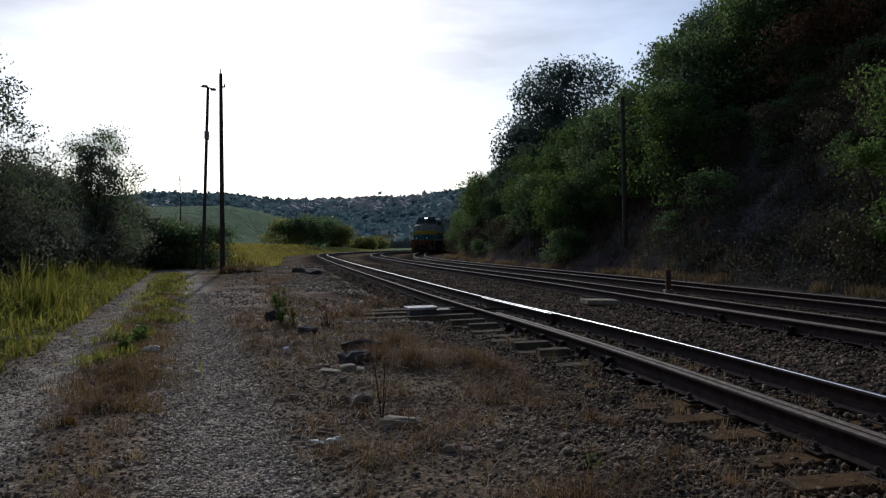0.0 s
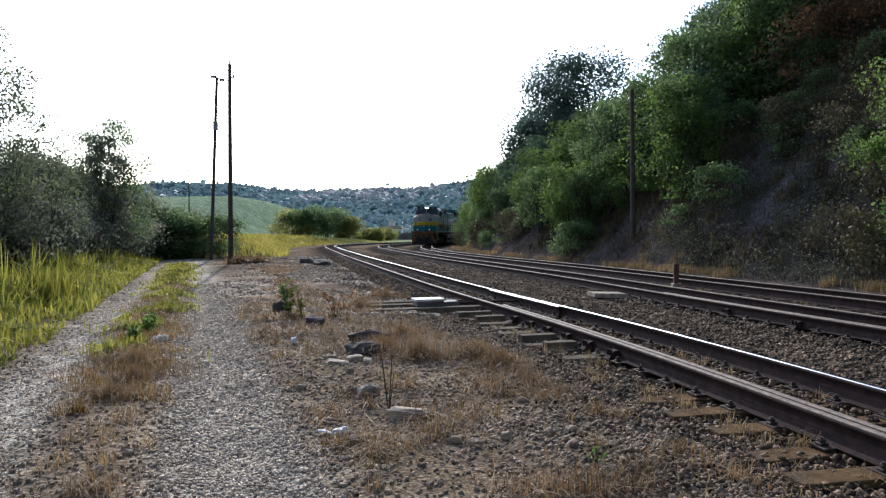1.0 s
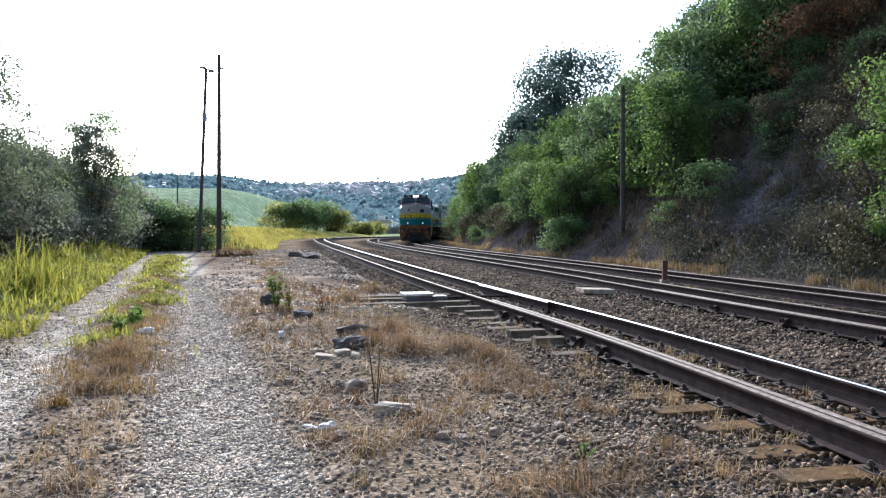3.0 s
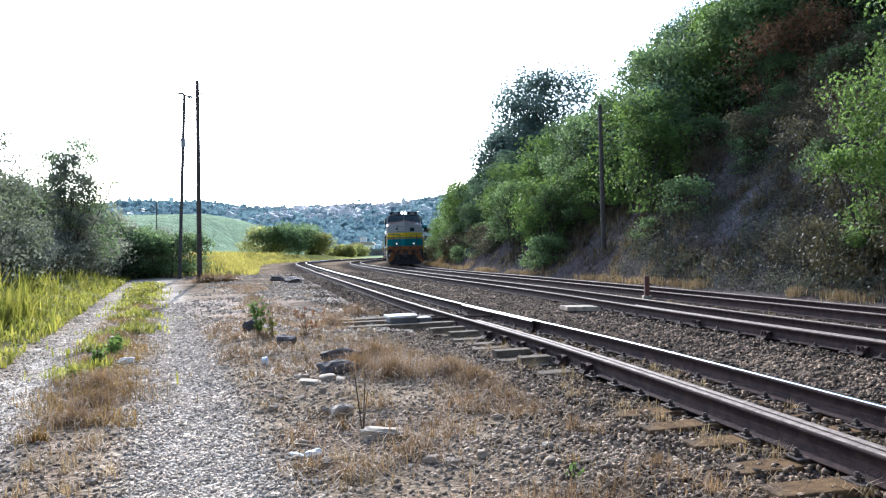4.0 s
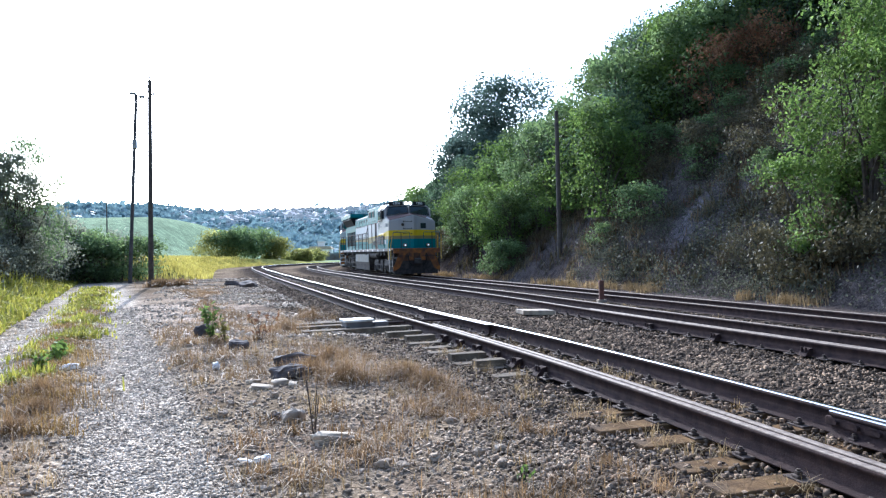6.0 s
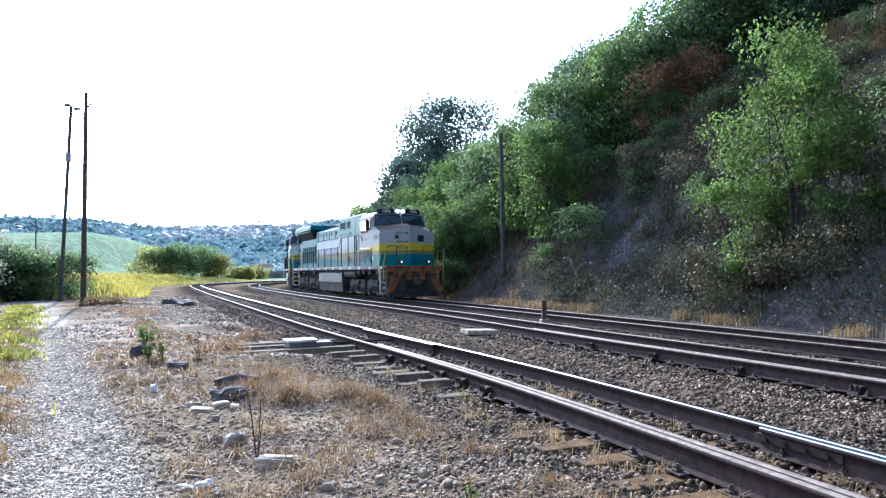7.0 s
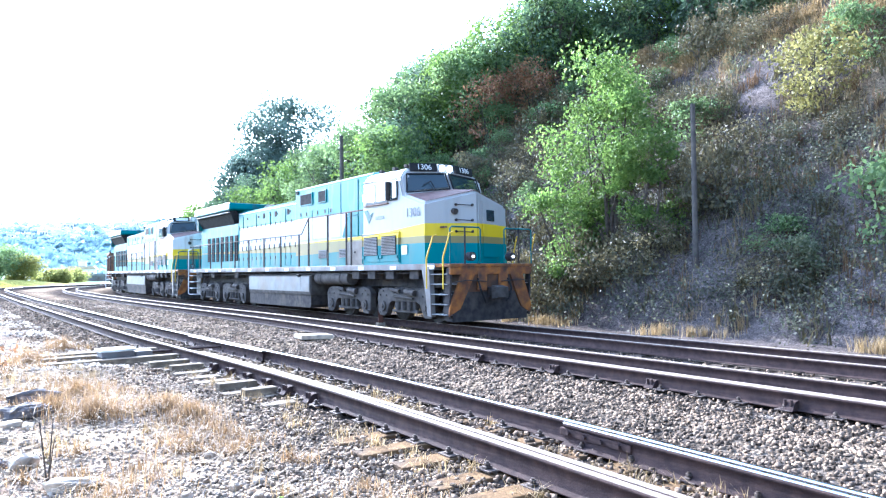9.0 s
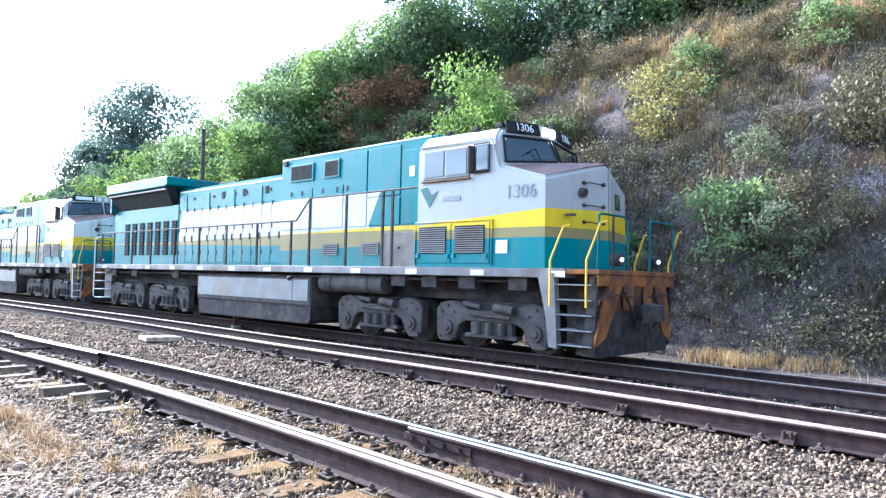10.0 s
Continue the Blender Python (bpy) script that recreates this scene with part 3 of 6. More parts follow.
def cab_shell():
    """A wide cab with a blunt nose: rings of corners from the floor up, mirrored."""
    h = {  # (x, y, z) on the right side, y negative; c = on the centre line
        "a0": (6.45, -1.4, 1.58), "a1": (9.56, -1.4, 1.58), "ac": (9.98, 0, 1.58),
        "b1": (9.53, -1.38, 3.16), "bc": (9.93, 0, 3.5),
        "d1": (8.56, -1.39, 3.45), "dc": (8.86, 0, 3.62),
        "e1": (8.42, -1.3, 4.06), "ec": (8.64, 0, 4.12),
        "f1": (8.34, -1.12, 4.2), "fc": (8.5, 0, 4.29),
        "g0": (6.45, -1.4, 3.92), "g1": (8.46, -1.39, 3.9), "h0": (6.45, -1.3, 4.12), "i0": (6.45, -1.1, 4.24), "ic": (6.45, 0, 4.31), "cc": (6.45, 0, 1.58),
    }
    names = list(h)
    verts = [h[k] for k in names]
    idx = {k: i for i, k in enumerate(names)}
    mir = {}
    for k in names:
        x, y, z = h[k]
        if y == 0:
            mir[k] = idx[k]
        else:
            mir[k] = len(verts)
            verts.append((x, -y, z))
    quads = [("a0", "a1", "b1", "d1", "g1", "g0"), ("g0", "g1", "e1", "h0"), ("h0", "e1", "f1", "i0"), ("i0", "f1", "fc", "ic"), ("a1", "ac", "bc", "b1"),
             ("b1", "bc", "dc", "d1"), ("d1", "dc", "ec", "e1", "g1"), ("e1", "ec", "fc", "f1"), ("a0", "g0", "h0", "i0", "ic", "cc"), ("a0", "cc", "ac", "a1")]
    faces = []
    for q in quads:
        faces.append([idx[k] for k in q])
        faces.append([mir[k] for k in reversed(q)])
    bm = faces_bm(verts, faces)
    bmesh.ops.bevel(bm, geom=[e for e in bm.edges if e.calc_face_angle(0) > 0.35 and min(v.co.z for v in e.verts) > 1.7], offset=0.05, segments=3, affect="EDGES")
    return bm


def slab(corners, thick, direction):
    """A thin plate on given corners, thickened along a direction."""
    d = Vector(direction).normalized() * thick
    k = len(corners)
    verts = [Vector(c) for c in corners] + [Vector(c) + d for c in corners]
    faces = [list(range(k)), list(range(2 * k - 1, k - 1, -1))] + [[i, (i + 1) % k, k + (i + 1) % k, k + i] for i in range(k)]
    return faces_bm(verts, faces)


def bogie_frame(side):
    y0, y1 = (-1.12, -0.92) if side < 0 else (0.92, 1.12)
    bm = bmesh.new()
    out = [(-1.36, 0.26), (-1.26, 0.14), (-0.98, 0.14), (-0.86, 0.26), (-0.76, 0.48), (-0.6, 0.56), (0.6, 0.56), (0.76, 0.48), (0.86, 0.26), (0.98, 0.14), (1.26, 0.14), (1.36, 0.26),
           (1.38, 0.74), (1.28, 0.88), (0.98, 0.95), (0.72, 0.9), (0.5, 0.78), (-0.5, 0.78), (-0.72, 0.9), (-0.98, 0.95), (-1.28, 0.88), (-1.38, 0.74)]
    prism(bm, out, y0, y1)
    bmesh.ops.bevel(bm, geom=bm.edges[:], offset=0.02, segments=1, affect="EDGES")
    inner, outer = (y1, y0) if side < 0 else (y0, y1)
    o = side * 0.05
    # axle boxes, bolt heads, the sprung transom between the wheels and a brake cylinder
    for x in (-1.06, 1.06):
        rod(bm, (x, inner, 0.42), (x, outer + o, 0.42), 0.14, 14)
        rod(bm, (x, outer, 0.42), (x, outer + o * 1.5, 0.42), 0.07, 10)
        for dx, z in ((-0.16, 0.72), (0.16, 0.72), (-0.2, 0.24), (0.2, 0.24), (0.0, 0.84)):
            rod(bm, (x + dx, outer, z), (x + dx, outer + o * 0.5, z), 0.028, 6)
    box(bm, -0.5, 0.5, min(inner, outer) + 0.03, max(inner, outer) - 0.03, 0.3, 0.6, 0.03)
    box(bm, -0.62, 0.62, min(inner, outer) + 0.01, max(inner, outer) - 0.01, 0.26, 0.34, 0.02)
    for x in (-0.3, 0.0, 0.3):
        rod(bm, (x, outer - o * 0.2, 0.34), (x, outer - o * 0.2, 0.56), 0.075, 10)
    rod(bm, (-0.45, outer + o, 0.7), (0.5, outer + o, 0.66), 0.03, 8)
    rod(bm, (0.15, outer + o, 0.84), (0.6, outer + o, 0.8), 0.085, 12)
    rod(bm, (-0.62, outer + o * 0.6, 0.9), (-0.2, outer + o * 0.6, 0.84), 0.05, 8)
    return bm


def wheelset():
    bm = bmesh.new()
    rod(bm, (0, -0.75, 0), (0, 0.75, 0), 0.075, 12)
    for y in (-0.53, 0.53):
        s = 1 if y > 0 else -1
        rod(bm, (0, y - 0.06, 0), (0, y + 0.06, 0), 0.45, 32)
        rod(bm, (0, y - s * 0.06, 0), (0, y - s * 0.09, 0), 0.475, 32)
        rod(bm, (0, y + s * 0.05, 0), (0, y + s * 0.09, 0), 0.2, 16)
        for i in range(6):
            a = i * math.pi / 3
            rod(bm, (0.29 * math.cos(a), y + s * 0.055, 0.29 * math.sin(a)), (0.29 * math.cos(a), y + s * 0.07, 0.29 * math.sin(a)), 0.05, 8)
    return bm


def locomotive(number, label):
    L = tagged(new("locomotive"), label, "locomotive", "locomotives of the train")
    # frame and walkways
    bm = box(bmesh.new(), -10.35, 9.95, -1.4, 1.4, 1.42, 1.585, 0.015)
    part("side_sill", bm, m_grey, L)
    part("underframe", box(bmesh.new(), -10.2, 9.7, -0.75, 0.75, 0.95, 1.42, 0.02), m_dark, L)
    for x in np.arange(-9.6, 9.7, 1.75):
        for y in (-1.406, 1.406):
            part("white_mark", box(bmesh.new(), x, x + 0.32, y - 0.006, y + 0.006, 1.44, 1.54), m_whitepaint, L)
    # long hood
    bm = box(bmesh.new(), -4.75, 1.06, -0.98, 0.98, 1.58, 3.86, 0.03)
    prism(bm, [(-4.75, 3.8), (1.06, 3.8), (1.06, 4.02), (-4.75, 3.98)], -0.8, 0.8)
    rear = box(bmesh.new(), -9.75, -4.75, -1.0, 1.0, 1.58, 3.5, 0.03)
    prism(rear, [(-9.7, 3.45), (-4.75, 3.45), (-4.75, 4.06), (-9.7, 4.06)], -0.7, 0.7)
    part("radiator_hood", rear, m_rear, L, "dark teal radiator compartment")
    for s in (-1, 1):
        # white strip added to imitate the sun's glint along the roof edge
        part("roof_edge", pipe(bmesh.new(), [(-4.7, s * 0.96, 3.865), (1.05, s * 0.96, 3.865)], 0.03, 6), m_whitepaint, L, "white strip standing in for sun on the roof edge")
        for i in range(9):
            part("roof_lug", box(bmesh.new(), -4.4 + i * 0.6, -4.32 + i * 0.6, s * 0.97 - 0.03, s * 0.97 + 0.03, 3.58, 3.66), m_dark, L)
    hood = part("long_hood", bm, m_hood, L, "teal and white engine hood")
    for s in (-1, 1):
        for i in range(12):
            x = -4.7 + i * 0.475
            y0, y1 = (-1.0, -0.97) if s < 0 else (0.97, 1.0)
            d = part("hood_door", box(bmesh.new(), x + 0.012, x + 0.463, y0, y1, 1.66, 3.24 if i % 3 else 3.74, 0.006), m_hood, L)
            for z in (1.9, 2.6, 3.2):
                part("hinge", box(bmesh.new(), x + 0.03, x + 0.07, y0 - 0.012 if s < 0 else y1 - 0.01, y0 + 0.01 if s < 0 else y1 + 0.012, z, z + 0.12), m_dark, d)
            part("latch", box(bmesh.new(), x + 0.38, x + 0.43, y0 - 0.02 if s < 0 else y1, y0 if s < 0 else y1 + 0.02, 2.3, 2.48), m_dark, d)
        for i in range(7):
            x = -8.75 + i * 0.6
            y0, y1 = (-1.025, -0.98) if s < 0 else (0.98, 1.025)
            g = part("radiator_grille", box(bmesh.new(), x, x + 0.33, y0, y1, 1.9, 3.0), m_black, L, "tall dark louvred grille")
            bm = bmesh.new()
            for k in range(10):
                z = 1.94 + k * 0.105
                box(bm, x + 0.02, x + 0.31, y0 - 0.012 if s < 0 else y1 - 0.01, y0 + 0.01 if s < 0 else y1 + 0.012, z, z + 0.03)
            part("louvre_panel", bm, m_dark, g)
        for i in range(5):
            x = -4.4 + i * 1.15
            y0 = -0.995 if s < 0 else 0.975
            part("small_vent", box(bmesh.new(), x, x + 0.16, y0, y0 + 0.02, 3.52, 3.72), m_black, L)
    # radiator wings at the rear
    bm = prism(bmesh.new(), [(-9.7, 4.06), (-5.05, 4.06), (-4.88, 4.12), (-4.88, 4.38), (-9.7, 4.38)], -1.36, 1.36)
    bmesh.ops.bevel(bm, geom=bm.edges[:], offset=0.025, segments=1, affect="EDGES")
    wing = part("radiator_wing", bm, m_teal, L, "teal radiator overhang")
    for s in (-1, 1):
        part("intake_screen", slab([(-9.5, s * 1.0, 3.48), (-5.2, s * 1.0, 3.48), (-5.0, s * 1.3, 4.05), (-9.6, s * 1.3, 4.05)], 0.3, (0, -s, 0)), m_black, L, "dark sloped intake screen")
        part("screen_rail", pipe(bmesh.new(), [(-9.55, s * 1.31, 3.98), (-5.05, s * 1.31, 3.98)], 0.035, 6), m_pale, L)
    part("rear_brace", prism(bmesh.new(), [(-9.72, 3.4), (-9.6, 3.4), (-9.6, 4.1), (-9.72, 4.1)], -1.2, 1.2), m_teal, L)
    bm = bmesh.new()
    for x in np.arange(-9.5, -5.2, 0.4):
        box(bm, x, x + 0.08, -1.2, 1.2, 4.37, 4.42)
    part("fin_panel", bm, m_dark, wing)
    # exhaust and roof fittings
    part("exhaust_stack", box(bmesh.new(), -3.4, -2.4, -0.4, 0.4, 4.0, 4.16, 0.03), m_dark, L)
    for x in (-0.6, 0.8):
        part("roof_hatch", box(bmesh.new(), x, x + 0.8, -0.55, 0.55, 4.0, 4.06, 0.02), m_teal, L)
    # tall equipment section
    bm = prism(bmesh.new(), [(1.05, 1.58), (6.45, 1.58), (6.45, 4.3), (1.05, 4.3)], -1.04, 1.04)
    prism(bm, [(1.08, 4.28), (6.45, 4.28), (6.45, 4.36), (1.08, 4.36)], -0.85, 0.85)
    tall = part("equipment_hood", bm, m_front, L, "tall teal equipment section behind the cab")
    for s in (-1, 1):
        y0, y1 = (-1.065, -1.035) if s < 0 else (1.035, 1.065)
        yo = y0 - 0.012 if s < 0 else y1 + 0.012
        for x0, x1, z0, z1 in ((1.12, 2.4, 2.5, 3.5), (2.44, 3.6, 2.5, 3.5), (3.64, 4.45, 2.5, 4.22), (4.5, 5.55, 2.5, 3.1), (4.5, 5.55, 3.14, 4.22), (5.62, 6.38, 2.5, 4.08)):
            part("access_panel", box(bmesh.new(), x0, x1, y0, y1, z0, z1, 0.006), m_front, tall)
        for x in (1.5, 1.95, 2.8, 3.35, 3.75):
            part("panel_latch", box(bmesh.new(), x, x + 0.05, min(y0, yo), max(y1, yo), 3.34, 3.46), m_dark, tall)
        # sun highlight of the taller roof, likewise painted in as a white strip
        part("roof_edge", pipe(bmesh.new(), [(1.06, s * 1.03, 4.3), (6.44, s * 1.03, 4.3)], 0.022, 6), m_whitepaint, tall, "white strip standing in for sun on the roof edge")
        part("lifting_eye", rod(bmesh.new(), (1.25, s * 1.03, 4.2), (1.25, s * 1.1, 4.2), 0.07, 10), m_dark, tall)
        for x0, x1 in ((1.46, 2.44), (2.86, 3.46)):
            w = part("dark_vent", box(bmesh.new(), x0, x1, min(y0, yo), max(y1, yo), 3.7, 4.13, 0.008), m_teal, tall)
            part("vent_screen", box(bmesh.new(), x0 + 0.05, x1 - 0.05, min(y0, yo) - 0.004, max(y1, yo) + 0.004, 3.74, 4.09), m_black, w)
        part("door_notice", box(bmesh.new(), 5.85, 6.0, min(y0, yo), max(y1, yo), 3.5, 3.72), m_whitepaint, tall)
        # raised grey locker beside the walkway
        yl = (-1.36, -1.0) if s < 0 else (1.0, 1.36)
        k = part("walkway_locker", box(bmesh.new(), 5.36, 6.38, *yl, 1.585, 2.3, 0.02), m_locker, L)
        part("locker_latch", box(bmesh.new(), 5.85, 5.92, yl[0] - 0.012, yl[1] + 0.012, 1.95, 2.0), m_black, k)
        for x in (2.9, 4.35):
            v = part("low_vent", box(bmesh.new(), x, x + 0.55, y0 - 0.01 if s < 0 else y0, y1 if s < 0 else y1 + 0.01, 1.85, 2.12), m_grey, L)
            bm = bmesh.new()
            for q in range(5):
                z = 1.88 + q * 0.045
                box(bm, x + 0.04, x + 0.51, y0 - 0.016 if s < 0 else y1 - 0.0, y0 if s < 0 else y1 + 0.016, z, z + 0.018)
            part("slat_panel", bm, m_black, v)
    # cab
    cab = part("cab", cab_shell(), m_cab, L, "white cab with yellow olive and teal bands")
    for s in (-1, 1):
        part("nose_top", slab([(8.66, s * 1.3, 3.44), (9.49, s * 1.3, 3.19), (9.89, 0, 3.515), (8.94, 0, 3.62)], 0.016, (0.2, 0, 1)), m_brown, cab, "brown anti-glare nose top")
    for s in (-1, 1):
        part("windshield", slab([(8.555, s * 1.26, 3.54), (8.83, s * 0.1, 3.69), (8.64, s * 0.1, 4.06), (8.43, s * 1.18, 4.0)], 0.035, (0.9, s * -0.2, 0.3)), m_glass, cab, "dark tinted windshield pane")
        fr = [(8.57, s * 1.29, 3.51), (8.86, s * 0.06, 3.655), (8.65, s * 0.06, 4.09), (8.43, s * 1.21, 4.03), (8.57, s * 1.29, 3.51)]
        part("windshield_gasket", pipe(bmesh.new(), [(x + 0.03, y, z) for x, y, z in fr], 0.022, 6), m_black, cab)
        part("wiper", pipe(bmesh.new(), [(8.83, s * 0.5, 3.58), (8.76, s * 0.62, 3.84), (8.72, s * 0.85, 3.72)], 0.012, 6), m_black, cab)
        # number boards
        nb = part("number_board", slab([(8.42, s * 1.08, 4.11), (8.61, s * 0.3, 4.14), (8.56, s * 0.3, 4.36), (8.37, s * 1.08, 4.33)], 0.05, (0.95, s * 0.25, 0.2)), m_black, cab, "black number board with white figures")
        ang = math.degrees(math.atan2(0.19, 0.78))
        text_part(number, 0.22, m_whitepaint, nb, pose(8.55, s * 0.69, 4.235, 0, 0, 90 - s * -ang if s < 0 else 90 + ang) @ pose(0, 0, 0, 90, 0, 0) @ pose(0, 0, 0, -15, 0, 0) @ pose(0, 0, 0.012))
        # side windows
        y0, y1 = (-1.43, -1.385) if s < 0 else (1.385, 1.43)
        yo0, yo1 = (y0 - 0.012, y1) if s < 0 else (y0, y1 + 0.012)
        w = part("side_window", box(bmesh.new(), 6.6, 7.82, y0, y1, 3.3, 3.88, 0.02), m_pale, cab, "sliding cab window in a metal frame")
        part("pane", box(bmesh.new(), 6.65, 7.18, yo0, yo1, 3.35, 3.83, 0.006), m_glass, w)
        part("pane", box(bmesh.new(), 7.23, 7.77, yo0, yo1, 3.35, 3.83, 0.006), m_glass, w)
        part("quarter_window", box(bmesh.new(), 7.97, 8.3, y0, y1, 3.36, 3.86, 0.035), m_glass, cab)
        part("mirror", box(bmesh.new(), 7.86, 7.92, s * 1.47 - 0.06, s * 1.47 + 0.06, 3.34, 3.86, 0.015), m_bogie, cab)
        part("quarter_gasket", pipe(bmesh.new(), [(7.95, s * 1.43, 3.34), (8.32, s * 1.43, 3.34), (8.32, s * 1.43, 3.88), (7.95, s * 1.43, 3.88), (7.95, s * 1.43, 3.34)], 0.012, 6), m_black, cab)
        part("arm_rest", box(bmesh.new(), 6.58, 7.86, s * 1.43 - 0.03, s * 1.43 + 0.03, 3.25, 3.285, 0.01), m_brown, cab)
        part("rain_gutter", pipe(bmesh.new(), [(6.5, s * 1.405, 3.97), (8.36, s * 1.405, 3.96), (8.5, s * 1.405, 3.5)], 0.014, 6), m_cab, cab)
        # lower louvred doors
        for x in (6.4, 7.36):
            d = part("louvred_door", box(bmesh.new(), x + 0.06, x + 0.98, y0 + 0.015, y1 - 0.005, 1.66, 2.42, 0.01), m_cab, cab)
            bm = bmesh.new()
            for q in range(12):
                z = 1.86 + q * 0.042
                box(bm, x + 0.14, x + 0.86, s * 1.43 - 0.012, s * 1.43 + 0.012, z, z + 0.02)
            part("slat_panel", bm, m_grey, d)
            for k in (0.1, 0.9):
                part("latch", rod(bmesh.new(), (x + k, s * 1.415, 1.8), (x + k, s * 1.445, 1.8), 0.05, 10), m_teal, d)
            part("slat_backing", box(bmesh.new(), x + 0.13, x + 0.87, s * 1.424 - 0.004, s * 1.424 + 0.004, 1.84, 2.37), m_black, d)
        part("door_frame", pipe(bmesh.new(), [(6.42, s * 1.415, 1.62), (6.42, s * 1.415, 2.46), (8.4, s * 1.415, 2.46), (8.4, s * 1.415, 1.62)], 0.016, 6), m_cab, cab)
        part("white_plate", box(bmesh.new(), 8.5, 8.76, s * 1.41 - 0.008, s * 1.41 + 0.008, 1.84, 2.08), m_whitepaint, cab)
        text_part(number, 0.34, m_numeral, cab, pose(9.02, s * 1.405, 2.93, 90, 0, 0 if s < 0 else 180))
        # emblem: a plain leaf-like chevron, and a bar for its lettering
        part("emblem", slab([(6.52, s * 1.402, 3.14), (6.7, s * 1.402, 3.17), (6.84, s * 1.402, 3.0), (7.02, s * 1.402, 3.08), (6.78, s * 1.402, 2.76)], 0.006, (0, s, 0)), m_teal, cab)
        part("lettering_bar", box(bmesh.new(), 7.14, 7.6, s * 1.403 - 0.004, s * 1.403 + 0.004, 2.86, 2.95), m_numeral, cab)
    for x in (6.9, 7.6, 8.2):
        part("roof_light", box(bmesh.new(), x, x + 0.14, -1.12, -1.0, 4.23, 4.31, 0.01), m_dark, cab)
    bm = box(bmesh.new(), 8.46, 8.62, -0.26, 0.26, 4.12, 4.36, 0.02)
    lamp_box = part("headlight_box", bm, m_cab, cab)
    for y in (-0.13, 0.13):
        part("headlight", rod(bmesh.new(), (8.61, y, 4.245), (8.64, y, 4.245), 0.078, 20), m_lamp, lamp_box, "lit round headlight")
    # nose details
    nd = part("nose_door", slab([(9.91, 0.25, 1.75), (9.69, 0.98, 1.75), (9.65, 0.98, 3.16), (9.86, 0.25, 3.26)], 0.025, (1, 0.22, 0)), m_cab, cab)
    part("nose_window", slab([(9.83, 0.42, 2.72), (9.73, 0.76, 2.72), (9.72, 0.76, 3.02), (9.82, 0.42, 3.02)], 0.045, (1, 0.22, 0)), m_glass, nd)
    part("nose_lamp", rod(bmesh.new(), (9.76, -0.62, 2.95), (9.86, -0.62, 2.93), 0.08, 16), m_dark, cab)
    for z in (2.42, 2.72, 3.12):
        part("grab_iron", pipe(bmesh.new(), [(9.8, -0.52, z), (9.88, -0.52, z), (9.99, -0.15, z - 0.02), (9.91, -0.15, z - 0.02)], 0.011, 6), m_dark, cab)
        for y in (-0.56, -0.12):
            part("grab_boss", rod(bmesh.new(), (9.94 + y * 0.3 - 0.05, y, z), (9.94 + y * 0.3 + 0.04, y, z), 0.035, 8), m_dark, cab)
    part("horn_step", box(bmesh.new(), 9.7, 9.86, -1.02, -0.9, 2.5, 2.54, 0.006), m_brown, cab)
    part("nose_seam", pipe(bmesh.new(), [(9.985, 0.06, 1.7), (9.945, 0.06, 3.46)], 0.012, 6), m_cab, cab)
    # handrails
    for s in (-1, 1):
        y = s * 1.36
        part("handrail", pipe(bmesh.new(), [(-9.9, y, 2.68), (2.2, y, 2.68), (2.75, y, 3.2), (6.44, y, 3.2)], 0.021, 8), m_bogie, L)
        for x in (-9.9, -8.8, -7.3, -5.85, -4.2, -2.65, -1.1, 0.46, 2.0):
            part("stanchion", box(bmesh.new(), x - 0.028, x + 0.028, y - 0.02, y + 0.02, 1.58, 2.69), m_dark, L)
        for x in (2.75, 4.13, 5.36, 5.66):
            part("stanchion", box(bmesh.new(), x - 0.028, x + 0.028, y - 0.02, y + 0.02, 1.58, 3.2), m_dark, L)
        # yellow grab rails by the steps
        for x, top in ((9.72, 2.28), (10.42, 2.32)):
            part("step_handrail", pipe(bmesh.new(), [(x, s * 1.47, 0.95), (x, s * 1.47, 1.72), (x + 0.22, s * 1.42, top), (x + 0.3, s * 1.36, top + 0.02)], 0.019, 8), m_yrail, L, "yellow curved handrail")
        # front steps
        well = part("step_well", prism(bmesh.new(), [(9.42, 1.5), (9.76, 1.5), (9.84, 0.24), (9.68, 0.26), (9.6, 0.8)], s * 1.42, s * 1.28), m_grey, L)
        part("step_back", box(bmesh.new(), 9.74, 10.5, s * 0.92, s * 0.96, 0.24, 1.45), m_dark, well)
        for k in range(5):
            z = 0.3 + k * 0.25
            part("step_tread", box(bmesh.new(), 9.8 - 0.01 * k, 10.48, s * 1.0, s * 1.4, z, z + 0.022, 0.005), m_pale, well, "worn pale step edge")
        # rear steps
        well = part("step_well", box(bmesh.new(), -10.35, -9.75, s * 1.0, s * 1.04, 0.35, 1.45), m_grey, L)
        for k in range(4):
            z = 0.36 + k * 0.3
            part("step_tread", box(bmesh.new(), -10.35, -9.78, s * 1.04, s * 1.4, z, z + 0.03), m_whitepaint, well)
        part("step_handrail", pipe(bmesh.new(), [(-10.33, s * 1.44, 0.4), (-10.33, s * 1.44, 2.5), (-10.33, s * 1.2, 2.62)], 0.022, 8), m_whitepaint, L)
    # front platform, pilot and plough
    part("front_platform", box(bmesh.new(), 9.6, 10.6, -1.38, 1.38, 1.49, 1.57, 0.012), m_orange, L)
    beam = prism(bmesh.new(), [(10.0, 0.86), (10.5, 0.86), (10.56, 1.49), (9.95, 1.49)], -1.0, 1.0)
    pilot = part("pilot_beam", beam, m_rust, L, "dark rusty pilot beam")
    part("beam_cap", box(bmesh.new(), 10.5, 10.58, -1.36, 1.36, 1.3, 1.485, 0.012), m_orange, pilot, "orange top strip")
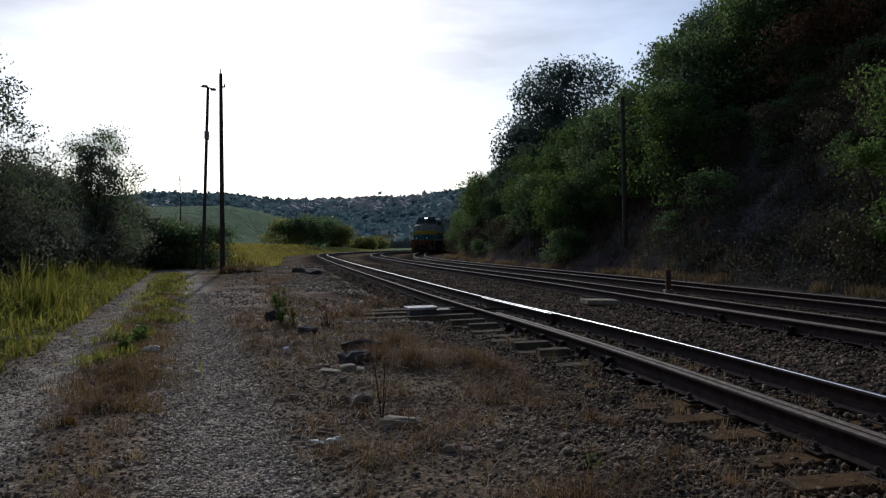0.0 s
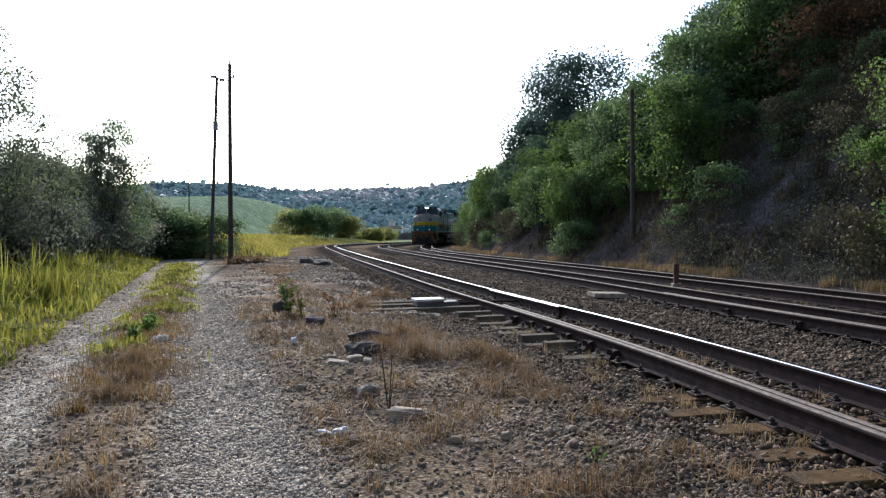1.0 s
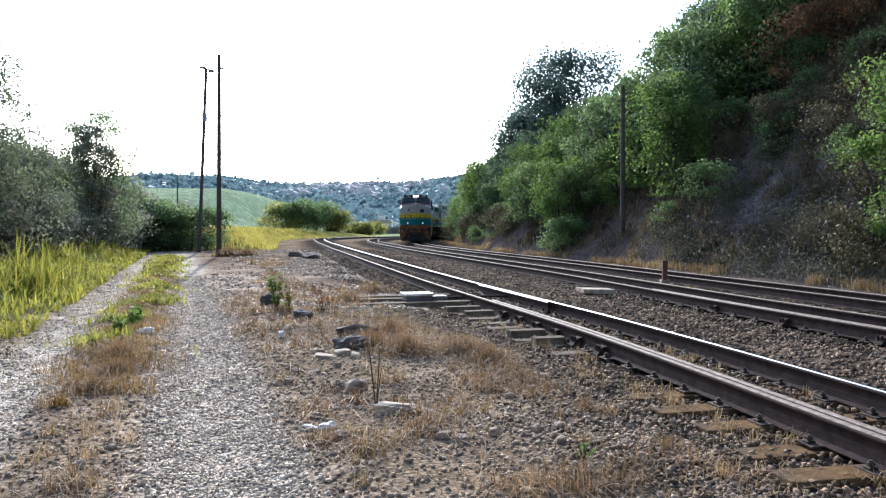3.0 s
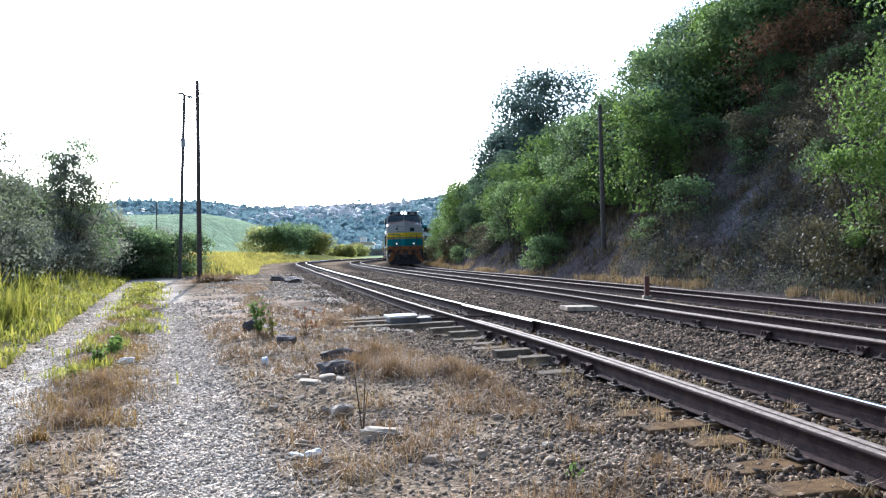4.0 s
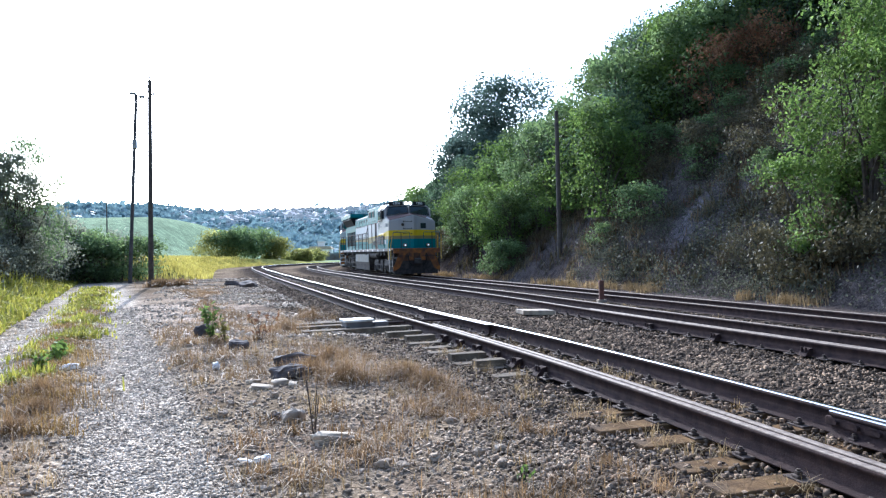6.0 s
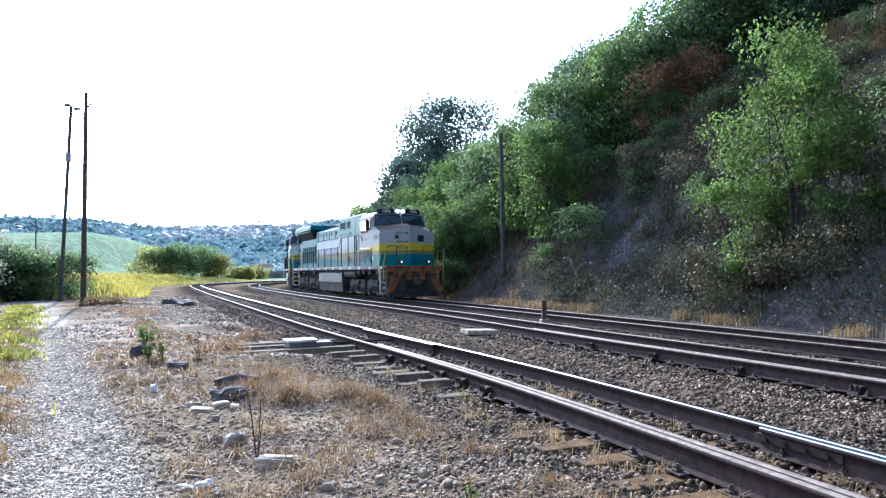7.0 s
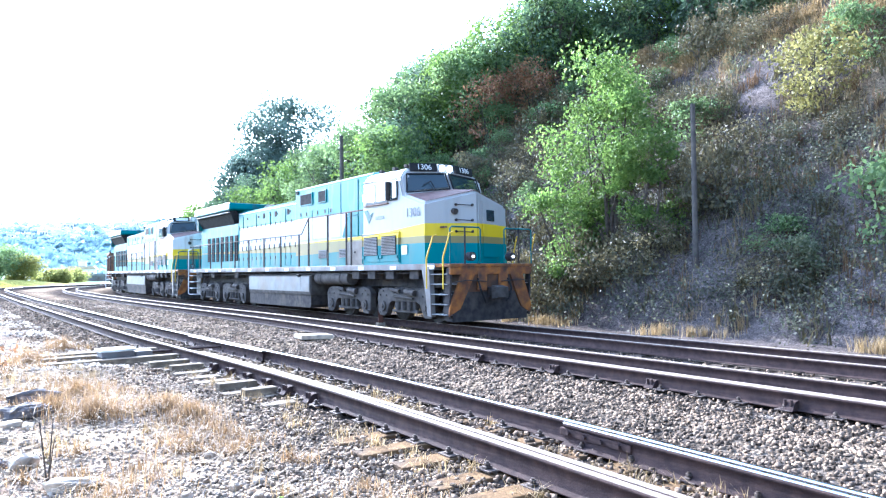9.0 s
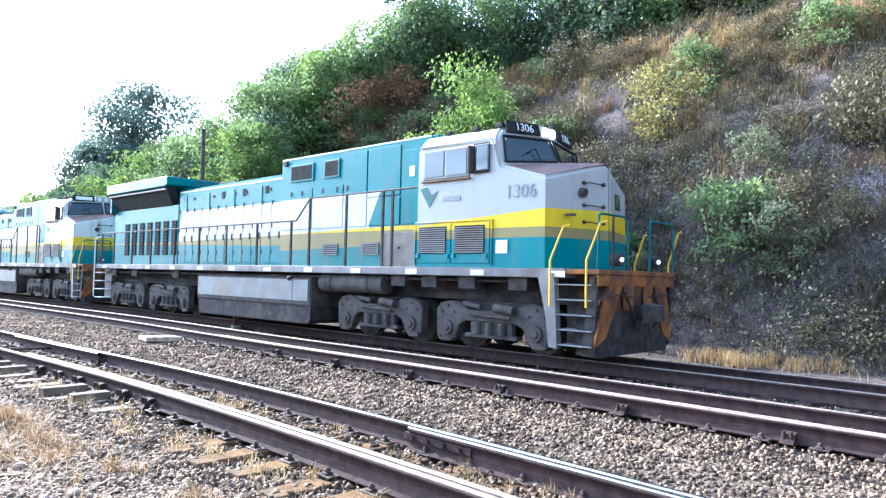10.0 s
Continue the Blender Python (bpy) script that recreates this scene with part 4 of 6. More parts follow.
    for s in (-1, 1):
        part("pilot_brace", slab([(10.545, s * 0.5, 1.48), (10.545, s * 0.95, 1.48), (10.5, s * 1.36, 0.5), (10.46, s * 1.36, 0.28), (10.48, s * 1.02, 0.45)], 0.05, (1, 0, 0)), m_orange, pilot)
        part("draft_plate", box(bmesh.new(), 10.545, 10.585, s * 0.2, s * 0.5, 0.9, 1.44, 0.01), m_orange, pilot)
        part("pilot_side", prism(bmesh.new(), [(10.28, 0.3), (10.5, 0.22), (10.56, 1.46), (10.42, 1.46)], s * 1.3, s * 1.36), m_dark, pilot)
        part("cut_lever", pipe(bmesh.new(), [(10.62, s * 0.25, 1.12), (10.66, s * 0.9, 1.16), (10.62, s * 1.35, 1.1), (10.6, s * 1.39, 1.0)], 0.012, 6), m_dark, pilot)
        part("air_hose", pipe(bmesh.new(), [(10.58, s * 0.5, 1.2), (10.7, s * 0.52, 0.95), (10.72, s * 0.42, 0.7), (10.68, s * 0.34, 0.6)], 0.024, 8), m_black, pilot)
        d = part("ditch_light", rod(bmesh.new(), (10.42, s * 0.67, 1.75), (10.60, s * 0.67, 1.75), 0.11, 18), m_dark, L)
        part("reflector", rod(bmesh.new(), (10.60, s * 0.67, 1.75), (10.61, s * 0.67, 1.75), 0.085, 18), m_chrome, d)
        part("lens", rod(bmesh.new(), (10.61, s * 0.67, 1.75), (10.63, s * 0.67, 1.75), 0.034, 14), m_ditch, d, "lit round ditch light")
        part("end_rail", pipe(bmesh.new(), [(10.56, s * 1.36, 1.57), (10.57, s * 1.36, 2.44), (10.57, s * 1.3, 2.48), (10.57, s * 0.45, 2.48), (10.57, s * 0.4, 2.44), (10.57, s * 0.4, 1.57)], 0.02, 8), m_darkteal, L)
        part("end_rail_post", rod(bmesh.new(), (10.57, s * 0.9, 1.57), (10.57, s * 0.9, 2.48), 0.022, 8), m_dark, L)
    bm = bmesh.new()
    prism(bm, [(10.1, 0.16), (10.5, 0.13), (10.5, 0.88), (10.1, 0.88)], -1.24, 1.24)
    part("plough", bm, m_dark, L, "dark grimy snow-plough style pilot plate")
    cp = part("coupler", box(bmesh.new(), 10.00, 10.85, -0.13, 0.13, 0.72, 0.98, 0.03), m_dark, L)
    part("knuckle", prism(bmesh.new(), [(10.75, 0.68), (10.98, 0.72), (10.98, 0.98), (10.75, 1.02)], -0.2, 0.16), m_bogie, cp)
    part("rear_coupler", box(bmesh.new(), -10.98, -10.3, -0.13, 0.13, 0.72, 0.98, 0.03), m_dark, L)
    # tank, reservoirs, boxes below the frame
    bm = prism(bmesh.new(), [(-2.7, 0.62), (2.85, 0.62), (2.85, 1.3), (-2.7, 1.3)], -1.34, 1.34)
    bmesh.ops.bevel(bm, geom=bm.edges[:], offset=0.03, segments=2, affect="EDGES")
    tank = part("fuel_tank", bm, m_bogie, L, "fuel tank with a pale side panel")
    for s in (-1, 1):
        part("tank_side", slab([(-2.62, s * 1.335, 0.74), (2.1, s * 1.335, 0.74), (2.1, s * 1.335, 1.25), (-2.62, s * 1.335, 1.25)], 0.018, (0, s, 0)), m_pale, tank)
        part("filler_panel", slab([(2.13, s * 1.335, 0.74), (2.75, s * 1.335, 0.74), (2.75, s * 1.335, 1.25), (2.13, s * 1.335, 1.25)], 0.022, (0, s, 0)), m_pale, tank)
        part("tank_cap", rod(bmesh.new(), (2.0, s * 1.35, 1.24), (2.0, s * 1.39, 1.32), 0.06, 10), m_dark, tank)
        res = part("air_reservoir", rod(bmesh.new(), (3.1, s * 1.12, 1.2), (5.3, s * 1.12, 1.2), 0.21, 24), m_bogie, L, smooth=False)
        for x in (3.5, 4.8):
            part("strap", rod(bmesh.new(), (x, s * 1.12, 1.2), (x + 0.06, s * 1.12, 1.2), 0.22, 20), m_dark, res)
        for x in (-9.1, -7.4, -4.4, 5.6, 6.5, 7.5, 8.7):
            part("equipment_box", box(bmesh.new(), x, x + 0.42, s * 1.0, s * 1.3, 1.18, 1.42, 0.015), m_dark, L)
        part("brake_pipe", pipe(bmesh.new(), [(-9.8, s * 1.2, 1.3), (-3.2, s * 1.22, 1.32), (2.7, s * 1.24, 1.34), (8.9, s * 1.2, 1.34)], 0.025, 8), m_dark, L)
    part("tank_bottom", prism(bmesh.new(), [(-2.55, 0.2), (2.7, 0.2), (2.8, 0.3), (2.8, 0.66), (-2.65, 0.66), (-2.65, 0.3)], -1.3, 1.3), m_dark, tank, "dark lower part of the fuel tank")
    # bogies and wheels
    wheels = []
    for c in (8.15, 5.0, -5.0, -8.15):
        b = part("bogie", box(bmesh.new(), c - 0.9, c + 0.9, -0.85, 0.85, 0.55, 0.95, 0.03), m_dark, L)
        for s in (-1, 1):
            f = part("side_frame", bogie_frame(s), m_bogie, b, "dusty cast bogie side frame")
            f.location.x = c
        for x in (c - 0.86, c + 0.86):
            w = part("wheelset", wheelset(), m_bogie, L)
            w.location = (x, 0, 0.45)
            w["axle"] = x
            wheels.append(w)
    return L


loco = locomotive("1306", "teal white and yellow diesel locomotive with lit headlights")
loco_two = copy_thing(loco, pose(0, 0, 0))
tagged(loco_two, "second teal and white diesel locomotive, brown with grime at the nose")
m_nose2 = banded("grimy_cab_livery", [(2.12, 0.0, TEAL), (2.30, 0.0, OLIVE), (1.95, 0.07, YELLOW)], (0.5, 0.5, 0.48), dirt=(0.2, 0.11, 0.06), amount=0.8)
worn = []
for o in loco_two.children_recursive:
    if o.name.startswith("cab") or o.name.startswith("nose_door") or o.name.startswith("louvred_door"):
        o.data = o.data.copy()
        o.data.materials[0] = m_nose2
    if o.name.startswith("lens") or o.name.startswith("headlight."):
        o.data = o.data.copy()
        o.data.materials[0] = m_whitepaint
    # its figures are too worn to read: bars on the boards, none on the cab side
    if o.name.startswith("number") and not o.name.startswith("number_board"):
        if o.parent.name.startswith("number_board"):
            o.data = mesh_of("figure_bar", box(bmesh.new(), -0.3, 0.3, -0.07, 0.07, -0.004, 0.004), m_whitepaint)
            o.name = "figure_bar"
        else:
            worn.append(o)
for o in worn:
    bpy.data.objects.remove(o)

m_wagon = surf("rusty_wagon_paint", (0.2, 0.08, 0.045), (0.12, 0.055, 0.035), 3, 0.8, bump=0.25, c3=(0.07, 0.05, 0.04), c3scale=1.0)


def wagon():
    W = tagged(new("ore_wagon"), "rust-brown open ore wagon with ribbed sides", "wagon", "wagons of the train")
    part("tub", prism(bmesh.new(), [(-4.6, 1.0), (4.6, 1.0), (4.9, 1.4), (4.9, 3.0), (-4.9, 3.0), (-4.9, 1.4)], -1.35, 1.35), m_wagon, W)
    for s in (-1, 1):
        for x in np.arange(-4.6, 4.7, 1.15):
            part("rib", box(bmesh.new(), x - 0.06, x + 0.06, s * 1.35, s * 1.43, 1.1, 3.0, 0.01), m_wagon, W)
        part("top_rail", box(bmesh.new(), -4.95, 4.95, s * 1.3, s * 1.45, 2.95, 3.08, 0.015), m_wagon, W)
    for c in (-3.4, 3.4):
        b = part("bogie", box(bmesh.new(), c - 0.8, c + 0.8, -0.85, 0.85, 0.5, 0.95, 0.02), m_dark, W)
        for s in (-1, 1):
            f = part("side_frame", bogie_frame(s), m_bogie, b)
            f.location.x = c
        for x in (c - 0.86, c + 0.86):
            w = part("wheelset", wheelset(), m_bogie, W)
            w.location = (x, 0, 0.45)
    part("coupler", box(bmesh.new(), -5.5, 5.5, -0.12, 0.12, 0.75, 0.98), m_dark, W)
    return W


wagon_one = wagon()
wagon_two = copy_thing(wagon_one, pose(0, 0, 0))


# ---- loose stones ----
def scatter_stones(name, pts, sizes, material, seed, flat=0.7):
    """Broken stones: each a skewed box of its own turn and size."""
    r = np.random.default_rng(seed)
    n = len(pts)
    base = np.array([[x, y, z] for x in (-1, 1) for y in (-1, 1) for z in (-1, 1)], float) * 0.5
    v = np.repeat(base[None], n, 0) * (1 + r.uniform(-0.45, 0.35, (n, 8, 3)))
    v *= (sizes[:, None] * np.stack([r.uniform(0.8, 1.4, n), r.uniform(0.7, 1.1, n), r.uniform(0.5, 0.9, n) * flat / 0.7], -1))[:, None, :]
    a, b = r.uniform(0, 2 * np.pi, n), r.normal(0, 0.5, n)
    ca, sa, cb, sb = np.cos(a), np.sin(a), np.cos(b), np.sin(b)
    x = v[..., 0] * cb[:, None] + v[..., 2] * sb[:, None]
    z = -v[..., 0] * sb[:, None] + v[..., 2] * cb[:, None]
    v = np.stack([x * ca[:, None] - v[..., 1] * sa[:, None], x * sa[:, None] + v[..., 1] * ca[:, None], z], -1)
    v += pts[:, None, :]
    q = np.array([[0, 1, 3, 2], [4, 6, 7, 5], [0, 4, 5, 1], [2, 3, 7, 6], [1, 5, 7, 3]])
    f = (q[None] + 8 * np.arange(n)[:, None, None]).reshape(-1, 4)
    return soup(name, v.reshape(-1, 3), f, material)


m_ballast = surf("broken_ballast_stone", (0.235, 0.165, 0.108), (0.075, 0.053, 0.036), 5, 0.85, bump=0.4, bscale=60, island=0.8, world_space=True, spec=0.12)
m_pebble = surf("brown_pebbles", (0.36, 0.28, 0.2), (0.2, 0.153, 0.11), 5, 0.9, bump=0.4, bscale=60, island=0.5, world_space=True, spec=0.1)
m_gravel = surf("pale_gravel", (0.58, 0.48, 0.37), (0.34, 0.28, 0.21), 6, 0.9, bump=0.3, bscale=70, island=0.6, world_space=True, spec=0.03)
r = np.random.default_rng(3)


def bed_points(c, n, y0, y1, half, keep_left=0.0, power=1.9):
    u = r.uniform(0, 1, n) ** power
    y = y0 + (y1 - y0) * u
    e = r.uniform(-half - keep_left, half, n) * (1 + np.abs(r.normal(0, 0.16, n)))
    x = at_y(c, y) + e
    ok = (np.abs(np.abs(e) - GAUGE / 2) > 0.09) 
    return x[ok], y[ok], e[ok]


px_, py_, pz_, ps_ = [], [], [], []
for c, n, half, lef in ((T1, 31000, 1.6, 0.5), (T2, 31000, 1.9, 0.4), (T3, 9000, 1.7, 0.3)):
    x, y, e = bed_points(c, n, 1.8, 48, half, lef)
    s = r.uniform(0.012, 0.034, len(x)) * (1 + y / 40)
    px_.append(x), py_.append(y), ps_.append(s)
    pz_.append(ground_z(x, y) + s * r.uniform(0.05, 0.45, len(x)) + 0.03 * (np.abs(e) < 1.45) * r.uniform(0, 1, len(x)) + 0.025 * (np.abs(e) < 0.5))
# the beds go on behind the camera
for c, half in ((T1, 1.7), (T2, 1.9), (T3, 1.7)):
    y = r.uniform(-20, 2.1, 7000)
    e = r.uniform(-half - 0.4, half, 7000)
    ok = np.abs(np.abs(e) - GAUGE / 2) > 0.09
    y, e = y[ok], e[ok]
    x, s = at_y(c, y) + e, r.uniform(0.03, 0.055, len(y))
    px_.append(x), py_.append(y), ps_.append(s)
    pz_.append(ground_z(x, y) + s * 0.2)
x, y, z, s = (np.concatenate(k) for k in (px_, py_, pz_, ps_))
ballast = tagged(scatter_stones("ballast", np.stack([x, y, z], -1), s, m_ballast, 5), "grey-brown broken ballast stones between and beside the rails", "ballast", kind="stuff")

# finer gravel on the near ground, thick close to the rails and in the ruts
n = 60000
y = 2.6 + 14 * r.uniform(0, 1, n) ** 2.0
x = -6.5 + (at_y(T1, y) - 0.9 + 6.5) * r.uniform(0, 1, n) ** 0.75
keep = r.uniform(0, 1, n) < 0.42 + 0.58 * smooth(-0.4, 0.6, wob(x, y, 1.2, 17)) * smooth(-1.8, 0.6, x)
rut = np.exp(-((x - (-2.4 - 0.38 * (y - 7.06))) / 0.6) ** 4) + np.exp(-((x - (-4.4 - 0.365 * (y - 7.2))) / 0.5) ** 4)
x, y, rut = x[keep | (rut > 0.5)], y[keep | (rut > 0.5)], rut[keep | (rut > 0.5)]
s = np.where(rut > 0.5, r.uniform(0.008, 0.022, len(x)), r.uniform(0.01, 0.032, len(x)))
z = ground_z(x, y) + s * 0.2
tagged(scatter_stones("gravel", np.stack([x, y, z], -1)[rut <= 0.5], s[rut <= 0.5], m_pebble, 6), "loose brown gravel strewn over dry earth", "gravel", kind="stuff")
tagged(scatter_stones("rut_gravel", np.stack([x, y, z], -1)[rut > 0.5], s[rut > 0.5], m_gravel, 8), "fine pale gravel in the wheel ruts", "gravel", kind="stuff")


n = 14000
y = 2.9 - 17 * r.uniform(0, 1, n) ** 1.3
x = -6.5 + (at_y(T1, y) - 1.4 + 6.5) * r.uniform(0, 1, n) ** 0.75
s = r.uniform(0.018, 0.036, n)
tagged(scatter_stones("loose_gravel", np.stack([x, y, ground_z(x, y) + s * 0.2], -1), s, m_pebble, 14), "loose brown gravel strewn over dry earth", "gravel", kind="stuff")
# small stones pressed into both wheel ruts
n = 30000
y = 3.2 + 19 * r.uniform(0, 1, n) ** 1.7
side = r.uniform(0, 1, n) < 0.82
x = np.where(side, -2.4 - 0.38 * (y - 7.06), -4.4 - 0.365 * (y - 7.2)) + r.normal(0, 0.27, n)
s = r.uniform(0.008, 0.024, n) * (1 + y / 30)
tagged(scatter_stones("pressed_gravel", np.stack([x, y, ground_z(x, y) + s * 0.12], -1), s, m_gravel, 12), "grey-beige gravel pressed into the wheel ruts", "gravel", kind="stuff")
n = 9000
y = 13 + 34 * r.uniform(0, 1, n) ** 1.3
x = at_y(T1, y) - 1.6 - 5 * r.uniform(0, 1, n) ** 1.8
k = (wob(x, y, 1.7, 50) > -0.2) & (np.abs(x - (-2.4 - 0.38 * (y - 7.06))) > 0.8)
x, y = x[k], y[k]
s = r.uniform(0.025, 0.075, len(x))
tagged(scatter_stones("far_gravel", np.stack([x, y, ground_z(x, y) + s * 0.15], -1), s, m_gravel, 9), "scattered grey stones beside the curving track", "gravel", kind="stuff")
n = 9000
y = 4 + 36 * r.uniform(0, 1, n) ** 1.5
x = at_y(T2, y) - 1.7 + r.normal(0, 0.5, n)
s = r.uniform(0.012, 0.036, n) * (1 + y / 40)
tagged(scatter_stones("bed_gravel", np.stack([x, y, ground_z(x, y) + s * 0.2], -1), s, m_ballast, 10), "stones spilled between the two near tracks", "gravel", kind="stuff")


def rock(name, x, y, sx, sy, sz, turn, material, label, seed, category="rock", sq=0.78, rug=1.0):
    bm = bmesh.new()
    bmesh.ops.create_icosphere(bm, subdivisions=3, radius=0.5)
    rr = random.Random(seed)
    o = Vector((rr.uniform(0, 50), rr.uniform(0, 50), 0))
    for v in bm.verts:
        p = v.co.copy()
        for k in range(3):
            p[k] = math.copysign(abs(p[k] * 2) ** sq / 2, p[k])
        p *= 1 + rug * 0.42 * noise.noise(v.co * 2.6 + o) + rug * 0.2 * noise.noise(v.co * 6 + o)
        v.co = Vector((p.x * sx, p.y * sy, p.z * sz))
    ob = part(name, bm, material)
    ob.matrix_world = pose(x, y, float(ground_z(x, y)) + sz * 0.3, rr.uniform(-8, 8), rr.uniform(-8, 8), turn)
    return tagged(ob, label, category)


m_rock = surf("pale_rock", (0.52, 0.42, 0.31), (0.36, 0.28, 0.2), 5, 0.9, bump=0.6, bscale=25, c3=(0.2, 0.17, 0.14), c3scale=4)
m_conc = surf("weathered_concrete", (0.52, 0.42, 0.3), (0.34, 0.27, 0.19), 6, 0.9, bump=0.5, bscale=35, c3=(0.2, 0.19, 0.17), c3scale=3)
m_tar = surf("dark_lump", (0.07, 0.06, 0.055), (0.12, 0.1, 0.09), 6, 0.9, bump=0.7, bscale=18)
m_litter = surf("white_plastic_litter", (0.8, 0.8, 0.78), (0.65, 0.65, 0.63), 9, 0.6, bump=0.4, bscale=30)
rock("rock", -0.8, 6.5, 0.2, 0.15, 0.15, 20, m_rock, "pale rounded rock lying on dry earth", 1)
rock("rock", -0.98, 6.62, 0.12, 0.1, 0.08, 70, m_tar, "dark stone beside a pale rock", 2)
rock("concrete_fragment", -0.36, 5.72, 0.36, 0.15, 0.1, -12, m_conc, "broken flat piece of pale concrete", 3, "rubble", 0.55, 0.85)
rock("plastic_bag", -0.86, 5.28, 0.13, 0.09, 0.07, 10, m_litter, "crumpled white plastic bag on the ground", 4, "litter")
rock("plastic_bag", -1.0, 5.33, 0.14, 0.04, 0.03, -30, m_litter, "thin strip of white plastic litter", 5, "litter")
rock("plastic_bag", -4.26, 9.98, 0.22, 0.16, 0.09, 30, m_litter, "crumpled pale plastic litter in the grass verge", 6, "litter")
rock("plastic_cup", -2.2, 9.6, 0.09, 0.09, 0.12, 0, m_litter, "small white plastic cup on dry earth", 7, "litter")
for i, (x, y, sx, sy, sz) in enumerate(((-1.35, 8.05, 0.34, 0.2, 0.08), (-1.18, 8.3, 0.26, 0.2, 0.1), (-1.5, 8.45, 0.22, 0.18, 0.08), (-1.0, 8.15, 0.2, 0.14, 0.1))):
    rock("concrete_fragment", x, y, sx * 0.75, sy * 0.75, sz * 0.7, 30 * i, m_conc, "broken pale concrete rubble among dry weeds", 20 + i, "rubble", 0.5, 0.6)
for i, (x, y, sx, sy, sz) in enumerate(((-1.2, 9.9, 0.55, 0.35, 0.2), (-1.1, 8.75, 0.5, 0.3, 0.2), (-3.35, 13.6, 0.35, 0.3, 0.3), (-6.3, 33.5, 1.1, 0.7, 0.35), (-7.6, 36.5, 0.8, 0.6, 0.3), (-2.3, 11.6, 0.3, 0.25, 0.2))):
    rock("dark_lump", x, y, sx, sy, sz, 40 * i, m_tar, "dark weathered lump of earth and rubble", 40 + i, "rubble")
for i in range(40):
    q = random.Random(100 + i)
    x, y = q.uniform(-3.4, 1.2), 4 + 10 * q.random() ** 1.4
    k = q.uniform(0.04, 0.085)
    if abs(x - (-2.4 - 0.38 * (y - 7.06))) < 0.7:
        x += 1.2
    rock("stone", x, y, k * 1.3, k, k * 0.8, q.uniform(0, 180), q.choice((m_rock, m_pebble, m_pebble)), "loose fist-sized stone on dry earth", 200 + i, "stone")

# ---- point machine and timbers ----
pm = tagged(new("point_machine"), "point machine in a pale metal case on long timbers", "point machine")
pm.matrix_world = on_track(T1, float(np.interp(14.5, T1["y"], T1["s"])), -1.55)
m_case = surf("pale_machine_paint", (0.8, 0.78, 0.72), (0.66, 0.64, 0.58), 4, 0.6, bump=0.15, c3=(0.25, 0.2, 0.15), c3scale=3)
part("case", box(bmesh.new(), -0.27, 0.27, -0.2, 0.2, 0.06, 0.17, 0.008), m_grey, pm)
for x in (-0.24, 0.24):
    part("foot", box(bmesh.new(), x - 0.04, x + 0.04, -0.25, 0.25, 0.04, 0.08, 0.006), m_dark, pm)
part("lid", box(bmesh.new(), -0.31, 0.31, -0.24, 0.24, 0.17, 0.215, 0.008), m_case, pm, "pale painted lid")
part("rear_case", box(bmesh.new(), 0.32, 0.62, -0.16, 0.16, 0.05, 0.15, 0.02), m_grey, pm)
for y in (-0.42, 0.42, 1.0):
    part("timber", box(bmesh.new(), -1.15, 1.0, y - 0.11, y + 0.11, -0.06, 0.075, 0.012), m_palewood, pm)
part("throw_rod", pipe(bmesh.new(), [(0.6, 0, 0.1), (1.5, 0.0, 0.1), (2.1, 0.02, 0.1)], 0.022, 8), m_rail, pm)
part("detector_rod", pipe(bmesh.new(), [(0.6, 0.12, 0.1), (2.0, 0.24, 0.1)], 0.016, 8), m_rail, pm)
for i, (y, a, b_) in enumerate(((13.3, -1.3, -0.62), (12.6, -1.15, -0.62), (15.6, -1.5, -0.62), (10.3, -1.2, -0.66), (9.6, -1.1, -0.66))):
    bm = box(bmesh.new(), a, b_, -0.09, 0.09, -0.05, 0.05, 0.01)
    ob = tagged(part("switch_timber", bm, m_palewood), "bleached timber offcut beside the switch", "timber", "switch timbers")
    ob.matrix_world = on_track(T1, float(np.interp(y, T1["y"], T1["s"])), 0, 0.01)
slab_ob = tagged(part("cover_slab", box(bmesh.new(), -0.4, 0.4, -0.28, 0.28, -0.05, 0.055, 0.012), m_conc), "flat pale concrete cover slab beside the siding", "cover slab")
slab_ob.matrix_world = pose(3.75, 16.6, 0.03, 0, 2, 8)

# ---- poles ----
m_pole = surf("dark_pole_wood", (0.06, 0.05, 0.045), (0.1, 0.085, 0.07), 5, 0.85, bump=0.4, bscale=20)
m_lampshaft = surf("dark_grey_pole", (0.1, 0.095, 0.09), (0.065, 0.06, 0.06), 5, 0.7, bump=0.2, bscale=20)
m_redpole = surf("red_brown_pole", (0.16, 0.07, 0.05), (0.1, 0.055, 0.045), 5, 0.85, bump=0.3, bscale=20)
m_metal = surf("grey_lamp_metal", (0.3, 0.3, 0.3), (0.2, 0.2, 0.2), 6, 0.5, 0.6, bump=0.1)


def pole(x, y, top, r0, r1, dx=0.0, dy=0.0, material=None, label="tall dark wooden utility pole", category="utility pole"):
    z0 = float(ground_z(x, y))
    p = tagged(new("utility_pole"), label, category)
    p.location = (x, y, z0)
    part("shaft", rod(bmesh.new(), (0, 0, -0.4), (dx, dy, top - z0), r0, 14, r1), material or m_pole, p)
    return p, top - z0


